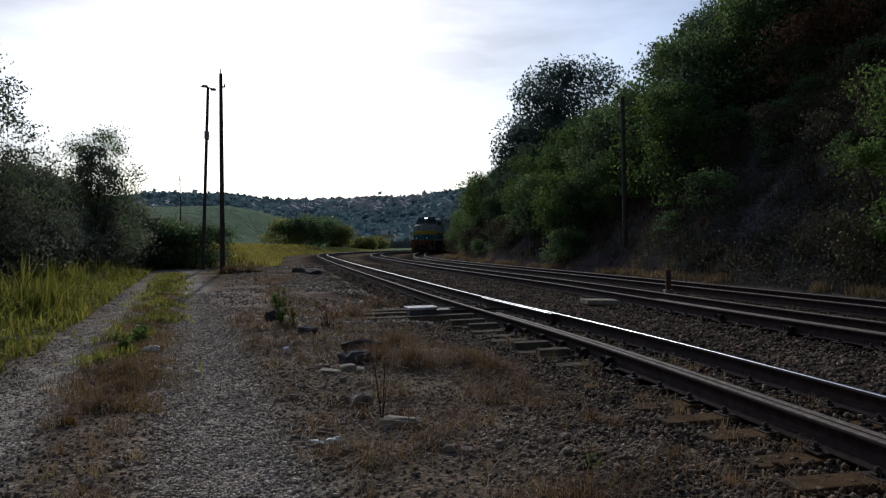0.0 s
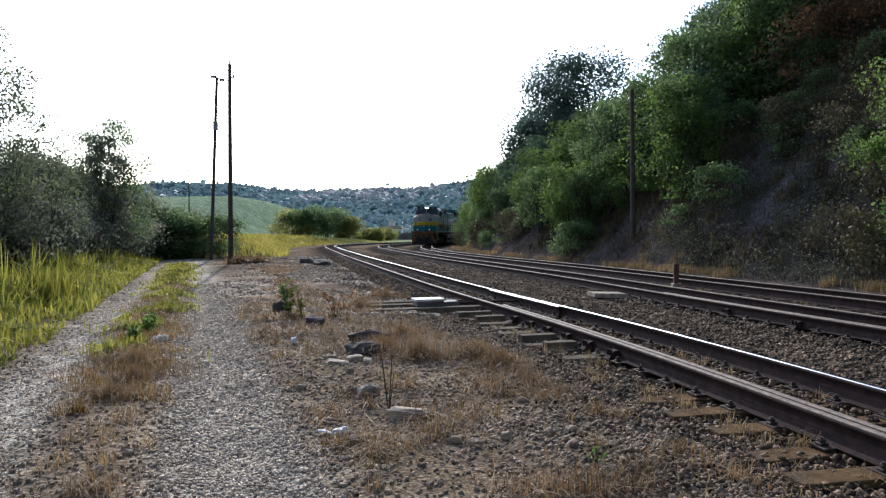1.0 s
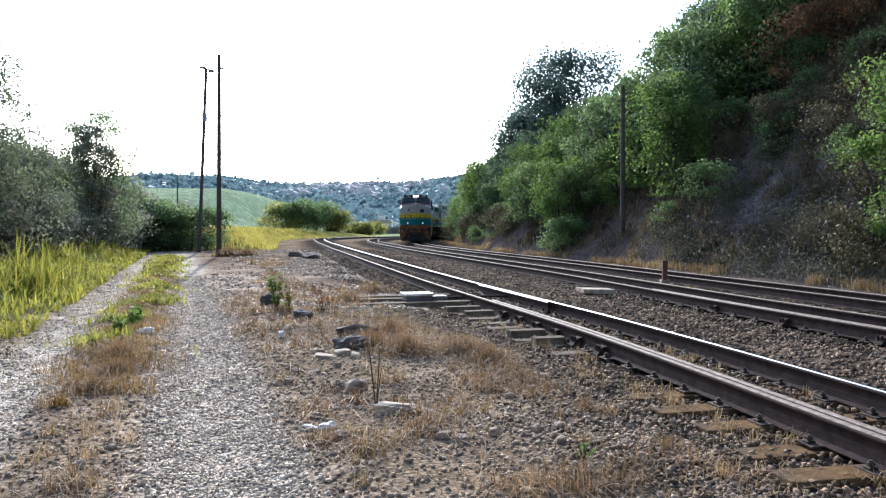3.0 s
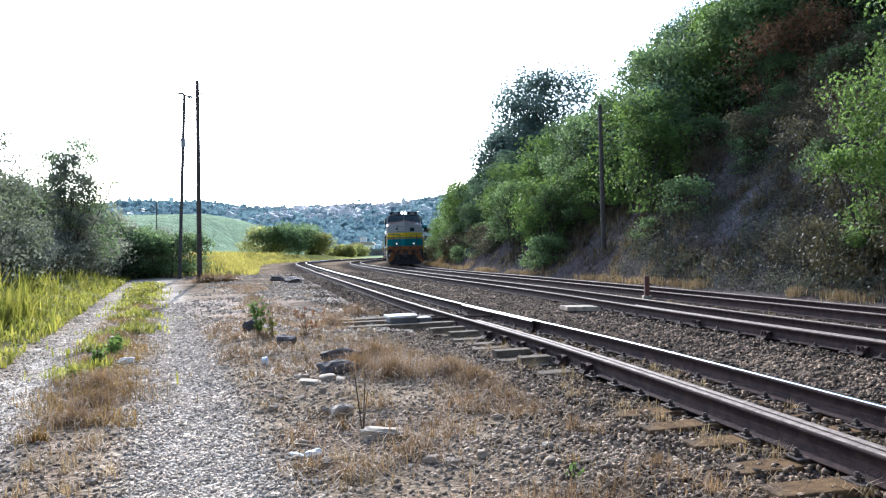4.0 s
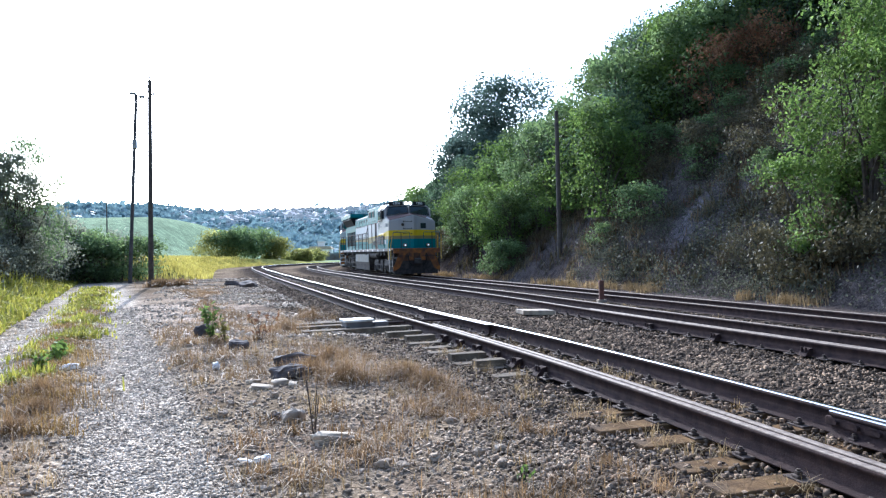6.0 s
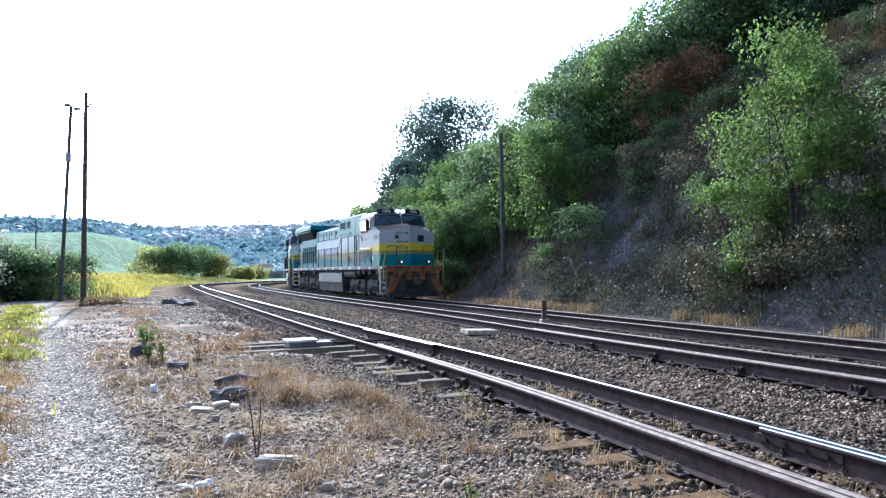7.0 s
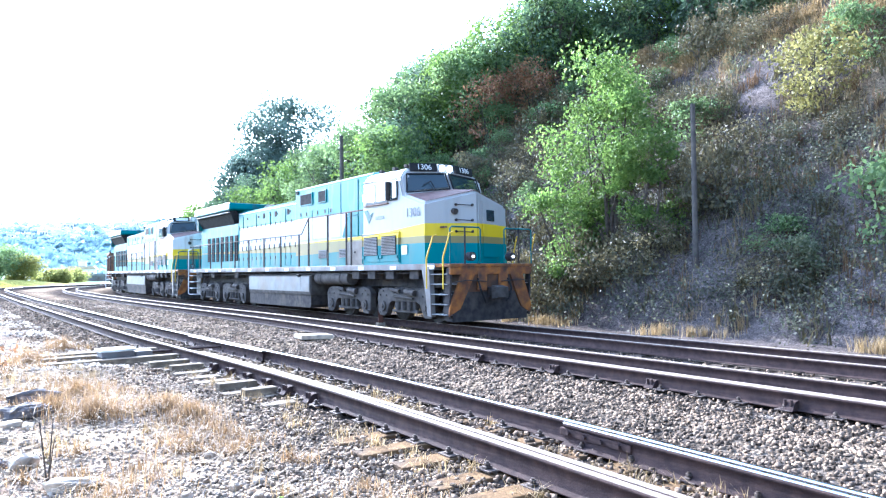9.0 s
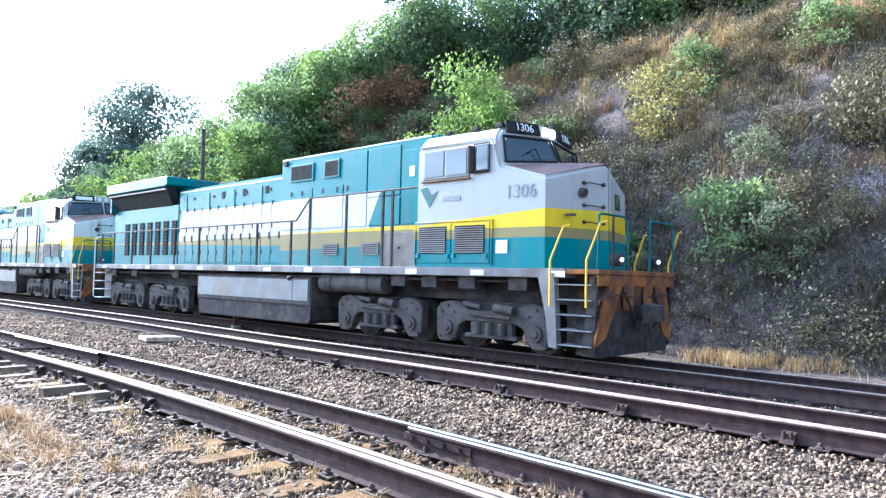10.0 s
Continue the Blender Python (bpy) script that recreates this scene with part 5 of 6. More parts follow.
p, h = pole(-11.95, 37.3, 10.75, 0.14, 0.09, 0.1)
part("insulator", rod(bmesh.new(), (0.1, 0, h), (0.1, 0, h + 0.25), 0.035, 8), m_metal, p)
part("bracket", box(bmesh.new(), 0.1, 0.34, -0.03, 0.03, h - 0.75, h - 0.68), m_metal, p)
part("insulator", rod(bmesh.new(), (0.3, 0, h - 0.72), (0.3, 0, h - 0.55), 0.04, 8), m_metal, p)
p, h = pole(-14.85, 42.5, 11.2, 0.11, 0.085, 0.55, 0, m_lampshaft, label="tall dark grey lamp pole with twin lamp heads", category="lamp pole")
part("lamp_arm", pipe(bmesh.new(), [(0.1, 0, h + 0.05), (0.55, 0, h), (1.0, 0, h - 0.15)], 0.04, 8), m_metal, p)
part("lamp_head", box(bmesh.new(), 0.2, 0.52, -0.12, 0.12, h + 0.02, h + 0.14, 0.03), m_metal, p)
part("lamp_head", box(bmesh.new(), 0.72, 1.02, -0.12, 0.12, h - 0.2, h - 0.06, 0.03), m_metal, p)
part("pole_box", box(bmesh.new(), 0.3, 0.55, -0.12, 0.12, h - 3.2, h - 2.7, 0.02), m_metal, p)
pole(8.35, 31.6, 8.0, 0.12, 0.09, -0.05)
p, h = pole(13.05, 13.8, 5.85, 0.075, 0.06, 0, 0, m_pole, "dark brown pole standing on the overgrown cutting")
pp = tagged(new("marker_post"), "short rusty red marker post between the tracks", "post")
pp.location = (6.42, 19.7, 0)
part("post", box(bmesh.new(), -0.07, 0.07, -0.05, 0.05, -0.1, 0.62, 0.012), m_redpole, pp)
part("foot", box(bmesh.new(), -0.12, 0.12, -0.1, 0.1, -0.05, 0.06, 0.01), m_conc, pp)
# far wire mast on the hill
p, h = pole(-60.0, 158.0, 17.5, 0.16, 0.1, 0, 0, None, "thin distant utility pole with a crossarm")
part("crossarm", box(bmesh.new(), -1.0, 1.0, -0.07, 0.07, h - 1.2, h - 1.05), m_pole, p)


# ---- plants ----
def leaf_quads(p, size, r, droop=0.0, slim=0.55):
    """Small leaves at the points p, turned at random: corners and faces."""
    n = len(p)
    a = r.normal(0, 1, (n, 3))
    a[:, 2] -= droop
    a /= np.linalg.norm(a, axis=1, keepdims=True)
    b = np.cross(a, r.normal(0, 1, (n, 3)))
    b /= np.linalg.norm(b, axis=1, keepdims=True) + 1e-9
    s = (size * r.uniform(0.6, 1.3, n))[:, None]
    v = np.stack([p - a * s * 0.5, p + b * s * slim * 0.5, p + a * s * 0.5, p - b * s * slim * 0.5], 1)
    return v.reshape(-1, 3), np.arange(4 * n).reshape(n, 4)


def blades(x, y, z, height, r, width=0.012, lean=0.35):
    """Grass blades in two bent pieces each."""
    n = len(x)
    a = r.uniform(0, 2 * np.pi, n)
    d = np.stack([np.cos(a), np.sin(a), 0 * a], -1)
    side = np.stack([-np.sin(a), np.cos(a), 0 * a], -1) * (width * r.uniform(0.6, 1.4, n))[:, None]
    h = (height * r.uniform(0.5, 1.2, n))[:, None]
    k = (np.abs(r.normal(0, lean, n)))[:, None]
    p0 = np.stack([x, y, z - 0.01], -1)
    p1 = p0 + d * h * k * 0.35 + np.array([0, 0, 1]) * h * 0.6
    p2 = p0 + d * h * k + np.array([0, 0, 1]) * h * np.sqrt(np.clip(1 - 0.5 * k * k, 0.15, 1))
    v = np.stack([p0 - side, p0 + side, p1 + side * 0.8, p1 - side * 0.8, p2 + side * 0.15, p2 - side * 0.15], 1)
    i = 6 * np.arange(n)[:, None]
    f = np.concatenate([i + np.array([[0, 1, 2, 3]]), i + np.array([[3, 2, 4, 5]])], 0)
    return v.reshape(-1, 3), f


m_leaf_dark = leafy("dark_green_leaves", (0.052, 0.088, 0.05), (0.12, 0.172, 0.095), 0.55)
# leaf green paled and blued to stand in for haze at this distance
m_leaf_hazy = leafy("haze_blued_leaves", (0.08, 0.12, 0.1), (0.15, 0.2, 0.16), 0.55)
m_leaf_mid = leafy("green_leaves", (0.095, 0.148, 0.058), (0.2, 0.27, 0.105), 0.55)
m_leaf_light = leafy("light_green_leaves", (0.08, 0.135, 0.03), (0.17, 0.245, 0.06), 0.55)
m_leaf_olive = leafy("olive_dry_leaves", (0.06, 0.055, 0.032), (0.15, 0.125, 0.062), 0.3)
m_leaf_rust = leafy("rust_dry_leaves", (0.2, 0.1, 0.05), (0.31, 0.17, 0.085), 0.45)
m_leaf_yellow = leafy("yellow_green_leaves", (0.16, 0.15, 0.045), (0.28, 0.245, 0.085), 0.45)
m_leaf_grey = leafy("grey_green_leaves", (0.1, 0.12, 0.065), (0.2, 0.22, 0.125), 0.5)
m_leaf_hedge = leafy("dull_hedge_leaves", (0.06, 0.066, 0.045), (0.14, 0.14, 0.092), 0.4)
# leaves lightened: the bright haze over the bank is put into their colour
m_leaf_bank = leafy("haze_paled_bank_leaves", (0.14, 0.155, 0.11), (0.26, 0.265, 0.185), 0.62)
m_leaf_scrub = leafy("dull_green_scrub_leaves", (0.05, 0.062, 0.035), (0.11, 0.125, 0.07), 0.3)
# darker copies of the dry straw and brown weed, about 0.6 of their colour
m_slope_straw = leafy("darker_slope_straw", (0.13, 0.092, 0.045), (0.25, 0.185, 0.1), 0.35)
m_slope_brown = leafy("dark_slope_weed", (0.09, 0.055, 0.03), (0.17, 0.105, 0.055), 0.35)
m_leaf_field = leafy("sunny_bush_leaves", (0.19, 0.2, 0.055), (0.36, 0.35, 0.11), 0.6)
m_bark = surf("bark", (0.09, 0.07, 0.055), (0.05, 0.04, 0.033), 8, 0.95, bump=0.6, bscale=25)
m_grass_green = leafy("green_grass", (0.19, 0.215, 0.03), (0.41, 0.37, 0.065), 0.55)
m_grass_field = leafy("yellow_field_grass", (0.3, 0.26, 0.05), (0.5, 0.43, 0.11), 0.5)
m_grass_dry = leafy("dry_straw", (0.25, 0.17, 0.075), (0.4, 0.29, 0.15), 0.4)
m_grass_verge = leafy("golden_brown_grass", (0.13, 0.07, 0.022), (0.34, 0.22, 0.065), 0.45)
m_grass_brown = leafy("brown_dry_weed", (0.165, 0.1, 0.047), (0.295, 0.19, 0.093), 0.45)


def plant(name, height, radius, n_clumps, n_leaves, leaf, leaf_mat, seed, trunk=0.09, base=0.1, stems=5, droop=0.2, spread=0.55, label="", category="shrub", group=""):
    """A tree or shrub with tapered stems that fork to clumps of separate leaves. The crown's outline is uneven, with gaps."""
    r = np.random.default_rng(seed)
    q = random.Random(seed)
    P = tagged(new(name), label, category, group)
    th = r.uniform(0, 2 * np.pi, n_clumps)
    up = base + (1 - base) * r.uniform(0, 1, n_clumps) ** 0.8
    prof = np.sqrt(np.clip(1 - ((up - 0.52) / 0.56) ** 2, 0.06, 1))
    rad = radius * prof * np.sqrt(r.uniform(0.1, 1, n_clumps)) * r.uniform(0.75, 1.15, n_clumps)
    cen = np.stack([np.cos(th) * rad, np.sin(th) * rad, up * height], -1)
    size = radius * r.uniform(0.16, 0.34, n_clumps)
    bm = bmesh.new()
    for i in range(stems):
        tip = cen[i]
        b0 = Vector((q.uniform(-0.1, 0.1) * radius, q.uniform(-0.1, 0.1) * radius, -0.25))
        mid = Vector((tip[0] * 0.35 + q.uniform(-0.15, 0.15), tip[1] * 0.35 + q.uniform(-0.15, 0.15), tip[2] * 0.5))
        rod(bm, b0, mid, trunk, 6, trunk * 0.6)
        rod(bm, mid, tip, trunk * 0.6, 4, trunk * 0.18)
        for j in range(i, n_clumps, stems):
            if j != i and q.random() < 0.7:
                k = q.uniform(0.3, 1)
                rod(bm, mid.lerp(Vector(tip), k * 0.8), cen[j], trunk * 0.28, 3, trunk * 0.08)
    part("trunk", bm, m_bark, P)
    which = r.integers(0, n_clumps, n_leaves)
    p = r.normal(0, 1, (n_leaves, 3))
    p *= (r.uniform(0, 1, n_leaves) ** 0.5 / np.linalg.norm(p, axis=1))[:, None]
    p = cen[which] + p * 1.7 * size[which][:, None] * np.array([1, 1, 0.75]) * spread / 0.55
    p[:, 2] = np.maximum(p[:, 2], 0.02)
    v, f = leaf_quads(p, leaf, r, droop)
    c = soup("crown", v, f, leaf_mat)
    c.parent = P
    return P


def plant_at(proto, x, y, scale, turn, sz=1.0, lean=0.0):
    return copy_thing(proto, pose(x, y, float(ground_z(x, y)) - 0.05, lean, 0, turn) @ Matrix.Diagonal((scale, scale, scale * sz, 1)))


protos = {
    "dark": plant("tree", 6.0, 2.3, 46, 3500, 0.22, m_leaf_dark, 11, 0.11, 0.12, 6, label="dark green leafy tree on the cutting", category="tree", group="trees on the cutting"),
    "mid": plant("tree", 5.2, 2.2, 44, 3600, 0.21, m_leaf_mid, 12, 0.09, 0.04, 6, label="green leafy tree on the cutting", category="tree", group="trees on the cutting"),
    "light": plant("tree", 5.0, 2.1, 44, 3600, 0.2, m_leaf_light, 13, 0.08, 0.0, 6, label="bright green leafy young tree on the cutting", category="tree", group="trees on the cutting"),
    "low": plant("shrub", 1.7, 1.3, 26, 1800, 0.14, m_leaf_mid, 14, 0.03, 0.0, 5, label="low green shrub on the slope", category="shrub", group="shrubs on the slope"),
    "olive": plant("shrub", 1.3, 1.2, 26, 2300, 0.085, m_leaf_olive, 15, 0.025, 0.0, 6, label="dry olive-brown shrub on the slope", category="shrub", group="shrubs on the slope"),
    "rust": plant("shrub", 3.2, 1.6, 26, 1500, 0.16, m_leaf_rust, 16, 0.04, 0.1, 6, label="rust-brown withered bush on the slope", category="shrub"),
    "cane": plant("shrub", 2.6, 1.5, 34, 3600, 0.13, m_leaf_bank, 17, 0.03, 0.0, 7, droop=1.0, label="dense dark bush on the bank", category="shrub", group="bushes on the bank"),
    "straw": plant("shrub", 1.7, 1.2, 26, 1900, 0.13, m_leaf_olive, 18, 0.02, 0.0, 7, droop=1.4, label="withered straw-coloured bush on the bank", category="shrub", group="bushes on the bank"),
}
used = set()


def put(kind, x, y, scale, turn, sz=1.0):
    """The first of a kind stands itself, all others are copies."""
    if kind in used:
        return plant_at(protos[kind], x, y, scale, turn, sz)
    used.add(kind)
    o = protos[kind]
    o.matrix_world = pose(x, y, float(ground_z(x, y)) - 0.05, 0, 0, turn) @ Matrix.Diagonal((scale, scale, scale * sz, 1))
    o.scale = (1, 1, 1)
    o.matrix_world = pose(x, y, float(ground_z(x, y)) - 0.05, 0, 0, turn)
    return o


def azimuth(x, y):
    return math.degrees(math.atan2(x, y))


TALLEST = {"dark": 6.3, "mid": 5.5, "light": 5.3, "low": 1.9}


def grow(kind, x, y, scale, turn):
    """A tree of the wood, scaled to stay under a skyline fitted to the camera's view."""
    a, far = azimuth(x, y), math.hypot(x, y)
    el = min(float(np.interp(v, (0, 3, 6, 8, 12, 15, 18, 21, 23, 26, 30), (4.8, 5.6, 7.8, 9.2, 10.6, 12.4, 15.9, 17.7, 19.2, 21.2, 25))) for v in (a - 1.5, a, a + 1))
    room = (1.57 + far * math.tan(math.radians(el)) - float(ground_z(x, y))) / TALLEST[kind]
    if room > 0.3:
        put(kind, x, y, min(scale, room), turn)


q = random.Random(21)
r_slope = np.random.default_rng(77)
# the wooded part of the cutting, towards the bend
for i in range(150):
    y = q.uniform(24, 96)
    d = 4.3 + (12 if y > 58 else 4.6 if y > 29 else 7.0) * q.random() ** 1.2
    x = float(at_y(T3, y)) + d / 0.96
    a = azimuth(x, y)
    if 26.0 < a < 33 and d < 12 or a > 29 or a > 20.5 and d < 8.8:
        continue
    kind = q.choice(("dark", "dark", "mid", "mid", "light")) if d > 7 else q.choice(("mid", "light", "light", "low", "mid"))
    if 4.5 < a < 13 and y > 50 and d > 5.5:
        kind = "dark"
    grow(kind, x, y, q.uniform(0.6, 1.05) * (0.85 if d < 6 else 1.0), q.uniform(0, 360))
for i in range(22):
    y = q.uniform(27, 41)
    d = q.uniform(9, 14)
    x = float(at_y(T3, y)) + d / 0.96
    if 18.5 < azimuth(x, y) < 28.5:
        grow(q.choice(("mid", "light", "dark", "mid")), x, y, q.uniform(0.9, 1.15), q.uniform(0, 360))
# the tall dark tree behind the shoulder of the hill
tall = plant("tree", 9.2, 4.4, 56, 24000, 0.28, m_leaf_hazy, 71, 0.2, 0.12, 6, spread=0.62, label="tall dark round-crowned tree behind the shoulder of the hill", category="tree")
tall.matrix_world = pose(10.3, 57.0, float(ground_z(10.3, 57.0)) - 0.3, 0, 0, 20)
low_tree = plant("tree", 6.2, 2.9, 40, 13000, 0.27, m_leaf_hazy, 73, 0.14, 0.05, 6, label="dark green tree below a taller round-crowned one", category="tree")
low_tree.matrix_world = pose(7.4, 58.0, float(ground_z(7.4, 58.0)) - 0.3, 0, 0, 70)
# trees beyond the crest
for i in range(105):
    y = q.uniform(0, 42)
    d = q.uniform(13.5 if y > 28 else 15.5, 23)
    x = float(at_y(T3, y)) + d / 0.96
    if azimuth(x, y) < 23.5 or y < 27 and x < 20.3 + 0.09 * max(0, 24 - y):
        continue
    put(q.choice(("dark", "dark", "mid", "light")), x, y, q.uniform(0.7, 1.1), q.uniform(0, 360))
for x, y, kind, k in ((24.6, 28.4, "light", 1.15), (26.2, 27.0, "light", 0.95), (27.5, 24.6, "dark", 0.9), (29.5, 21.8, "dark", 0.85), (23.2, 33.5, "dark", 1.1)):
    put(kind, x, y, k, q.uniform(0, 360))
# low growth on the steep dry part
for i in range(190):
    y = q.uniform(-9, 42)
    d = q.uniform(3.6, 13.2)
    x = float(at_y(T3, y)) + d / 0.96
    a = azimuth(x, y)
    if a < (27 if d > 9 else 20):
        continue
    kind = q.choice(("olive", "olive", "olive", "low", "straw"))
    put(kind, x, y, q.uniform(0.45, 1.05), q.uniform(0, 360), q.uniform(0.7, 1.1))
for x, y, k in ((15.4, 30.2, 0.75), (16.4, 29.6, 0.85), (17.3, 29.2, 0.8)):
    put("rust", x, y, k, q.uniform(0, 360))
big = plant("tree", 5.9, 1.75, 36, 11000, 0.125, m_leaf_light, 31, 0.09, 0.26, 9, droop=0.5, label="large bright green leafy tree leaning out of the cutting", category="tree")
big.matrix_world = pose(12.8, 17.0, float(ground_z(12.8, 17.0)) - 0.1, 0, -5, 30)
for x, y, h, rad, seed in ((11.9, 18.2, 3.9, 1.35, 34), (12.9, 15.4, 3.4, 1.1, 35)):
    side = plant("tree", h, rad, 24, 5600, 0.12, m_leaf_light, seed, 0.06, 0.08, 6, droop=0.5, label="bright green leafy sapling beside a larger tree", category="tree")
    side.matrix_world = pose(x, y, float(ground_z(x, y)) - 0.1)
yb = plant("shrub", 2.4, 1.3, 28, 2600, 0.13, m_leaf_yellow, 33, 0.03, 0.0, 6, label="yellow-green flowering bush high on the dry slope", category="shrub")
yb.matrix_world = pose(17.6, 13.6, float(ground_z(17.6, 13.6)) - 0.1)
for x, y, k in ((14.6, 8.2, 1.0), (15.6, 4.6, 0.8), (16.4, 9.9, 0.9), (13.6, 11.2, 0.7)):
    gb_ = plant("shrub", 1.5 * k, 0.75 * k, 20, 1500, 0.09, m_leaf_grey, int(40 + x), 0.02, 0.0, 6, label="pale grey-green shrub on the dry slope", category="shrub", group="shrubs on the slope")
    gb_.matrix_world = pose(x, y, float(ground_z(x, y)) - 0.05)

# scrub that mats the dry slope
n = 900
cy = -9 + 58 * r_slope.uniform(0, 1, n)
cx = at_y(T3, cy) + r_slope.uniform(3.5, 14.5, n) / 0.96
k = np.degrees(np.arctan2(cx, cy)) > 15
cx, cy = cx[k], cy[k]
per = 95
sp = r_slope.uniform(0.15, 0.5, len(cx))[:, None, None]
p = np.stack([cx, cy, ground_z(cx, cy) + 0.25], -1)[:, None, :] + r_slope.normal(0, 1, (len(cx), per, 3)) * sp * np.array([1, 1, 0.8])
p = p.reshape(-1, 3)
p[:, 2] = np.maximum(p[:, 2], ground_z(p[:, 0], p[:, 1]) + 0.03)
half_ = r_slope.uniform(0, 1, len(cx)).repeat(per) < 0.6
for nm, sel, mt, lb in (("dry_scrub", half_, m_leaf_olive, "dry brown scrub matting the steep slope"), ("green_scrub", ~half_, m_leaf_scrub, "dull green scrub matting the steep slope")):
    v, f = leaf_quads(p[sel], 0.075, r_slope)
    tagged(soup(nm, v, f, mt), lb, "scrub", kind="stuff")

# dark scrub on the lower slope beside the siding
n = 520
cy = -3 + 32 * r_slope.uniform(0, 1, n)
cx = at_y(T3, cy) + (3.1 + 4.6 * r_slope.uniform(0, 1, n) ** 1.2) / 0.96
sp = r_slope.uniform(0.15, 0.5, n)[:, None, None]
p = np.stack([cx, cy, ground_z(cx, cy) + 0.3], -1)[:, None, :] + r_slope.normal(0, 1, (n, 110, 3)) * sp * np.array([1, 1, 0.9])
p = p.reshape(-1, 3)
p[:, 2] = np.maximum(p[:, 2], ground_z(p[:, 0], p[:, 1]) + 0.03)
v, f = leaf_quads(p, 0.085, r_slope)
tagged(soup("lower_scrub", v, f, m_leaf_hedge), "dull dark scrub along the lower slope", "scrub", kind="stuff")

def hedge(kind, x, y, scale, turn, sz=1.0):
    """A bush of the bank, scaled under an outline fitted to the camera's view, which falls towards the poles."""
    el = float(np.interp(azimuth(x, y), (-40, -30, -27.7, -24.5, -22, -20, -18.4, -17.4), (9.5, 5.2, 4.1, 3.7, 3.3, 2.4, 1.3, 0.3)))
    room = (1.57 + math.hypot(x, y) * math.tan(math.radians(el)) - float(ground_z(x, y))) / (2.45 if kind == "cane" else 1.7)
    if room > 0.25:
        put(kind, x, y, min(scale, room * 1.25), turn, min(sz, room / min(scale, room * 1.25)))


# the bank beside the cart track
for i in range(56):
    y = q.uniform(12, 60)
    w = q.uniform(1.2, 7)
    x = -(12.6 + 0.19 * (y - 9)) - w if y < 48 else q.uniform(-27, -17)
    if bank_in(x, y) < 0.6:
        continue
    hedge(q.choice(("cane", "cane", "cane", "straw")), x, y, q.uniform(0.6, 1.0), q.uniform(0, 360), q.uniform(0.7, 1.0))
for i in range(30):
    u = i / 29
    hedge(q.choice(("cane", "cane", "cane", "straw")) if u > 0.22 else "low", -16.4 - 10.2 * u + q.uniform(-0.8, 0.8), 46.0 - 5.0 * u + q.uniform(-1.2, 1.2), q.uniform(1.15, 1.55), q.uniform(0, 360), q.uniform(1.0, 1.25))
for i in range(24):
    u = i / 23
    hedge(q.choice(("cane", "straw", "cane")), -14.6 - 4.6 * u + q.uniform(-0.8, 0.8), 20 + 20 * u + q.uniform(-1, 1), q.uniform(0.9, 1.25), q.uniform(0, 360))
for i in range(46):
    y = q.uniform(34, 88)
    put(q.choice(("low", "straw", "olive")), float(at_y(T3, y)) + q.uniform(3.5, 5.4), y, q.uniform(0.6, 1.1), q.uniform(0, 360))
for x, y, h, rad, seed, mat in ((-17.4, 35.2, 5.6, 1.95, 51, m_leaf_mid), (-14.8, 22.6, 7.2, 2.2, 52, m_leaf_grey), (-15.2, 25.6, 5.2, 1.7, 53, m_leaf_grey), (-14.9, 20.6, 8.6, 2.4, 54, m_leaf_grey), (-17.0, 34.0, 4.4, 1.2, 55, m_leaf_bank)):
    h = max(h, {51: 7.4, 55: 6.4}.get(seed, 0) - float(ground_z(x, y)))
    t = plant("tree", h, rad, 64, 5000 if mat == m_leaf_grey else 11000, 0.115, mat, seed, 0.05, 0.2, 10, droop=0.6, spread=0.34 if mat == m_leaf_grey else 0.5, label="thin feathery tree on the bank", category="tree", group="trees on the bank")
    t.matrix_world = pose(x, y, float(ground_z(x, y)) - 0.1, 0, 0, seed * 40)
for x, y, h, rad, seed in ((-24.5, 110, 4.0, 4.0, 61), (-20, 112, 4.9, 3.8, 62), (-17, 113, 3.4, 2.4, 63), (-13.4, 118, 1.8, 1.8, 65), (-14.6, 150, 2.2, 2.6, 67), (-18.6, 152, 1.7, 2.2, 69), (-22.4, 108, 4.5, 3.2, 64)):
    t = plant("shrub", h, rad, 50, 5000, 0.35, m_leaf_field if seed % 2 else m_leaf_mid, seed, 0.06, 0.0, 6, label="broad yellow-green bush beyond the bend", category="shrub", group="bushes beyond the bend")
    t.matrix_world = pose(x, y, float(ground_z(x, y)) - 0.1)

# grass
r = np.random.default_rng(9)


def grass(name, x, y, height, width, mat, label, lean=0.35):
    v, f = blades(x, y, ground_z(x, y), height, r, width, lean)
    return tagged(soup(name, v, f, mat), label, "grass", kind="stuff")


def tufts(cx, cy, per, spread):
    n = len(cx)
    a, d = r.uniform(0, 2 * np.pi, (n, per)), np.abs(r.normal(0, 1, (n, per))) * np.asarray(spread).reshape(-1, 1)
    return (cx[:, None] + np.cos(a) * d).ravel(), (cy[:, None] + np.sin(a) * d).ravel()


# green verge left of the cart track
n = 30000
y = 5 + 42 * r.uniform(0, 1, n) ** 1.5
x = -4.95 - 0.365 * (y - 7.2) - r.uniform(0, 1, n) ** 1.1 * 9
k = wob(x, y, 1.6, 30) > -0.55
x, y = x[k], y[k]
h = (0.26 + 0.62 * smooth(0, 2.2, -4.9 - 0.365 * (y - 7.2) - x)) * (0.7 + 0.5 * smooth(-0.3, 0.7, wob(x, y, 2.1, 31)))
grass("green_grass", x, y, h, 0.006 + 0.0008 * y, m_grass_green, "tall yellow-green grass beside the cart track", 0.8)
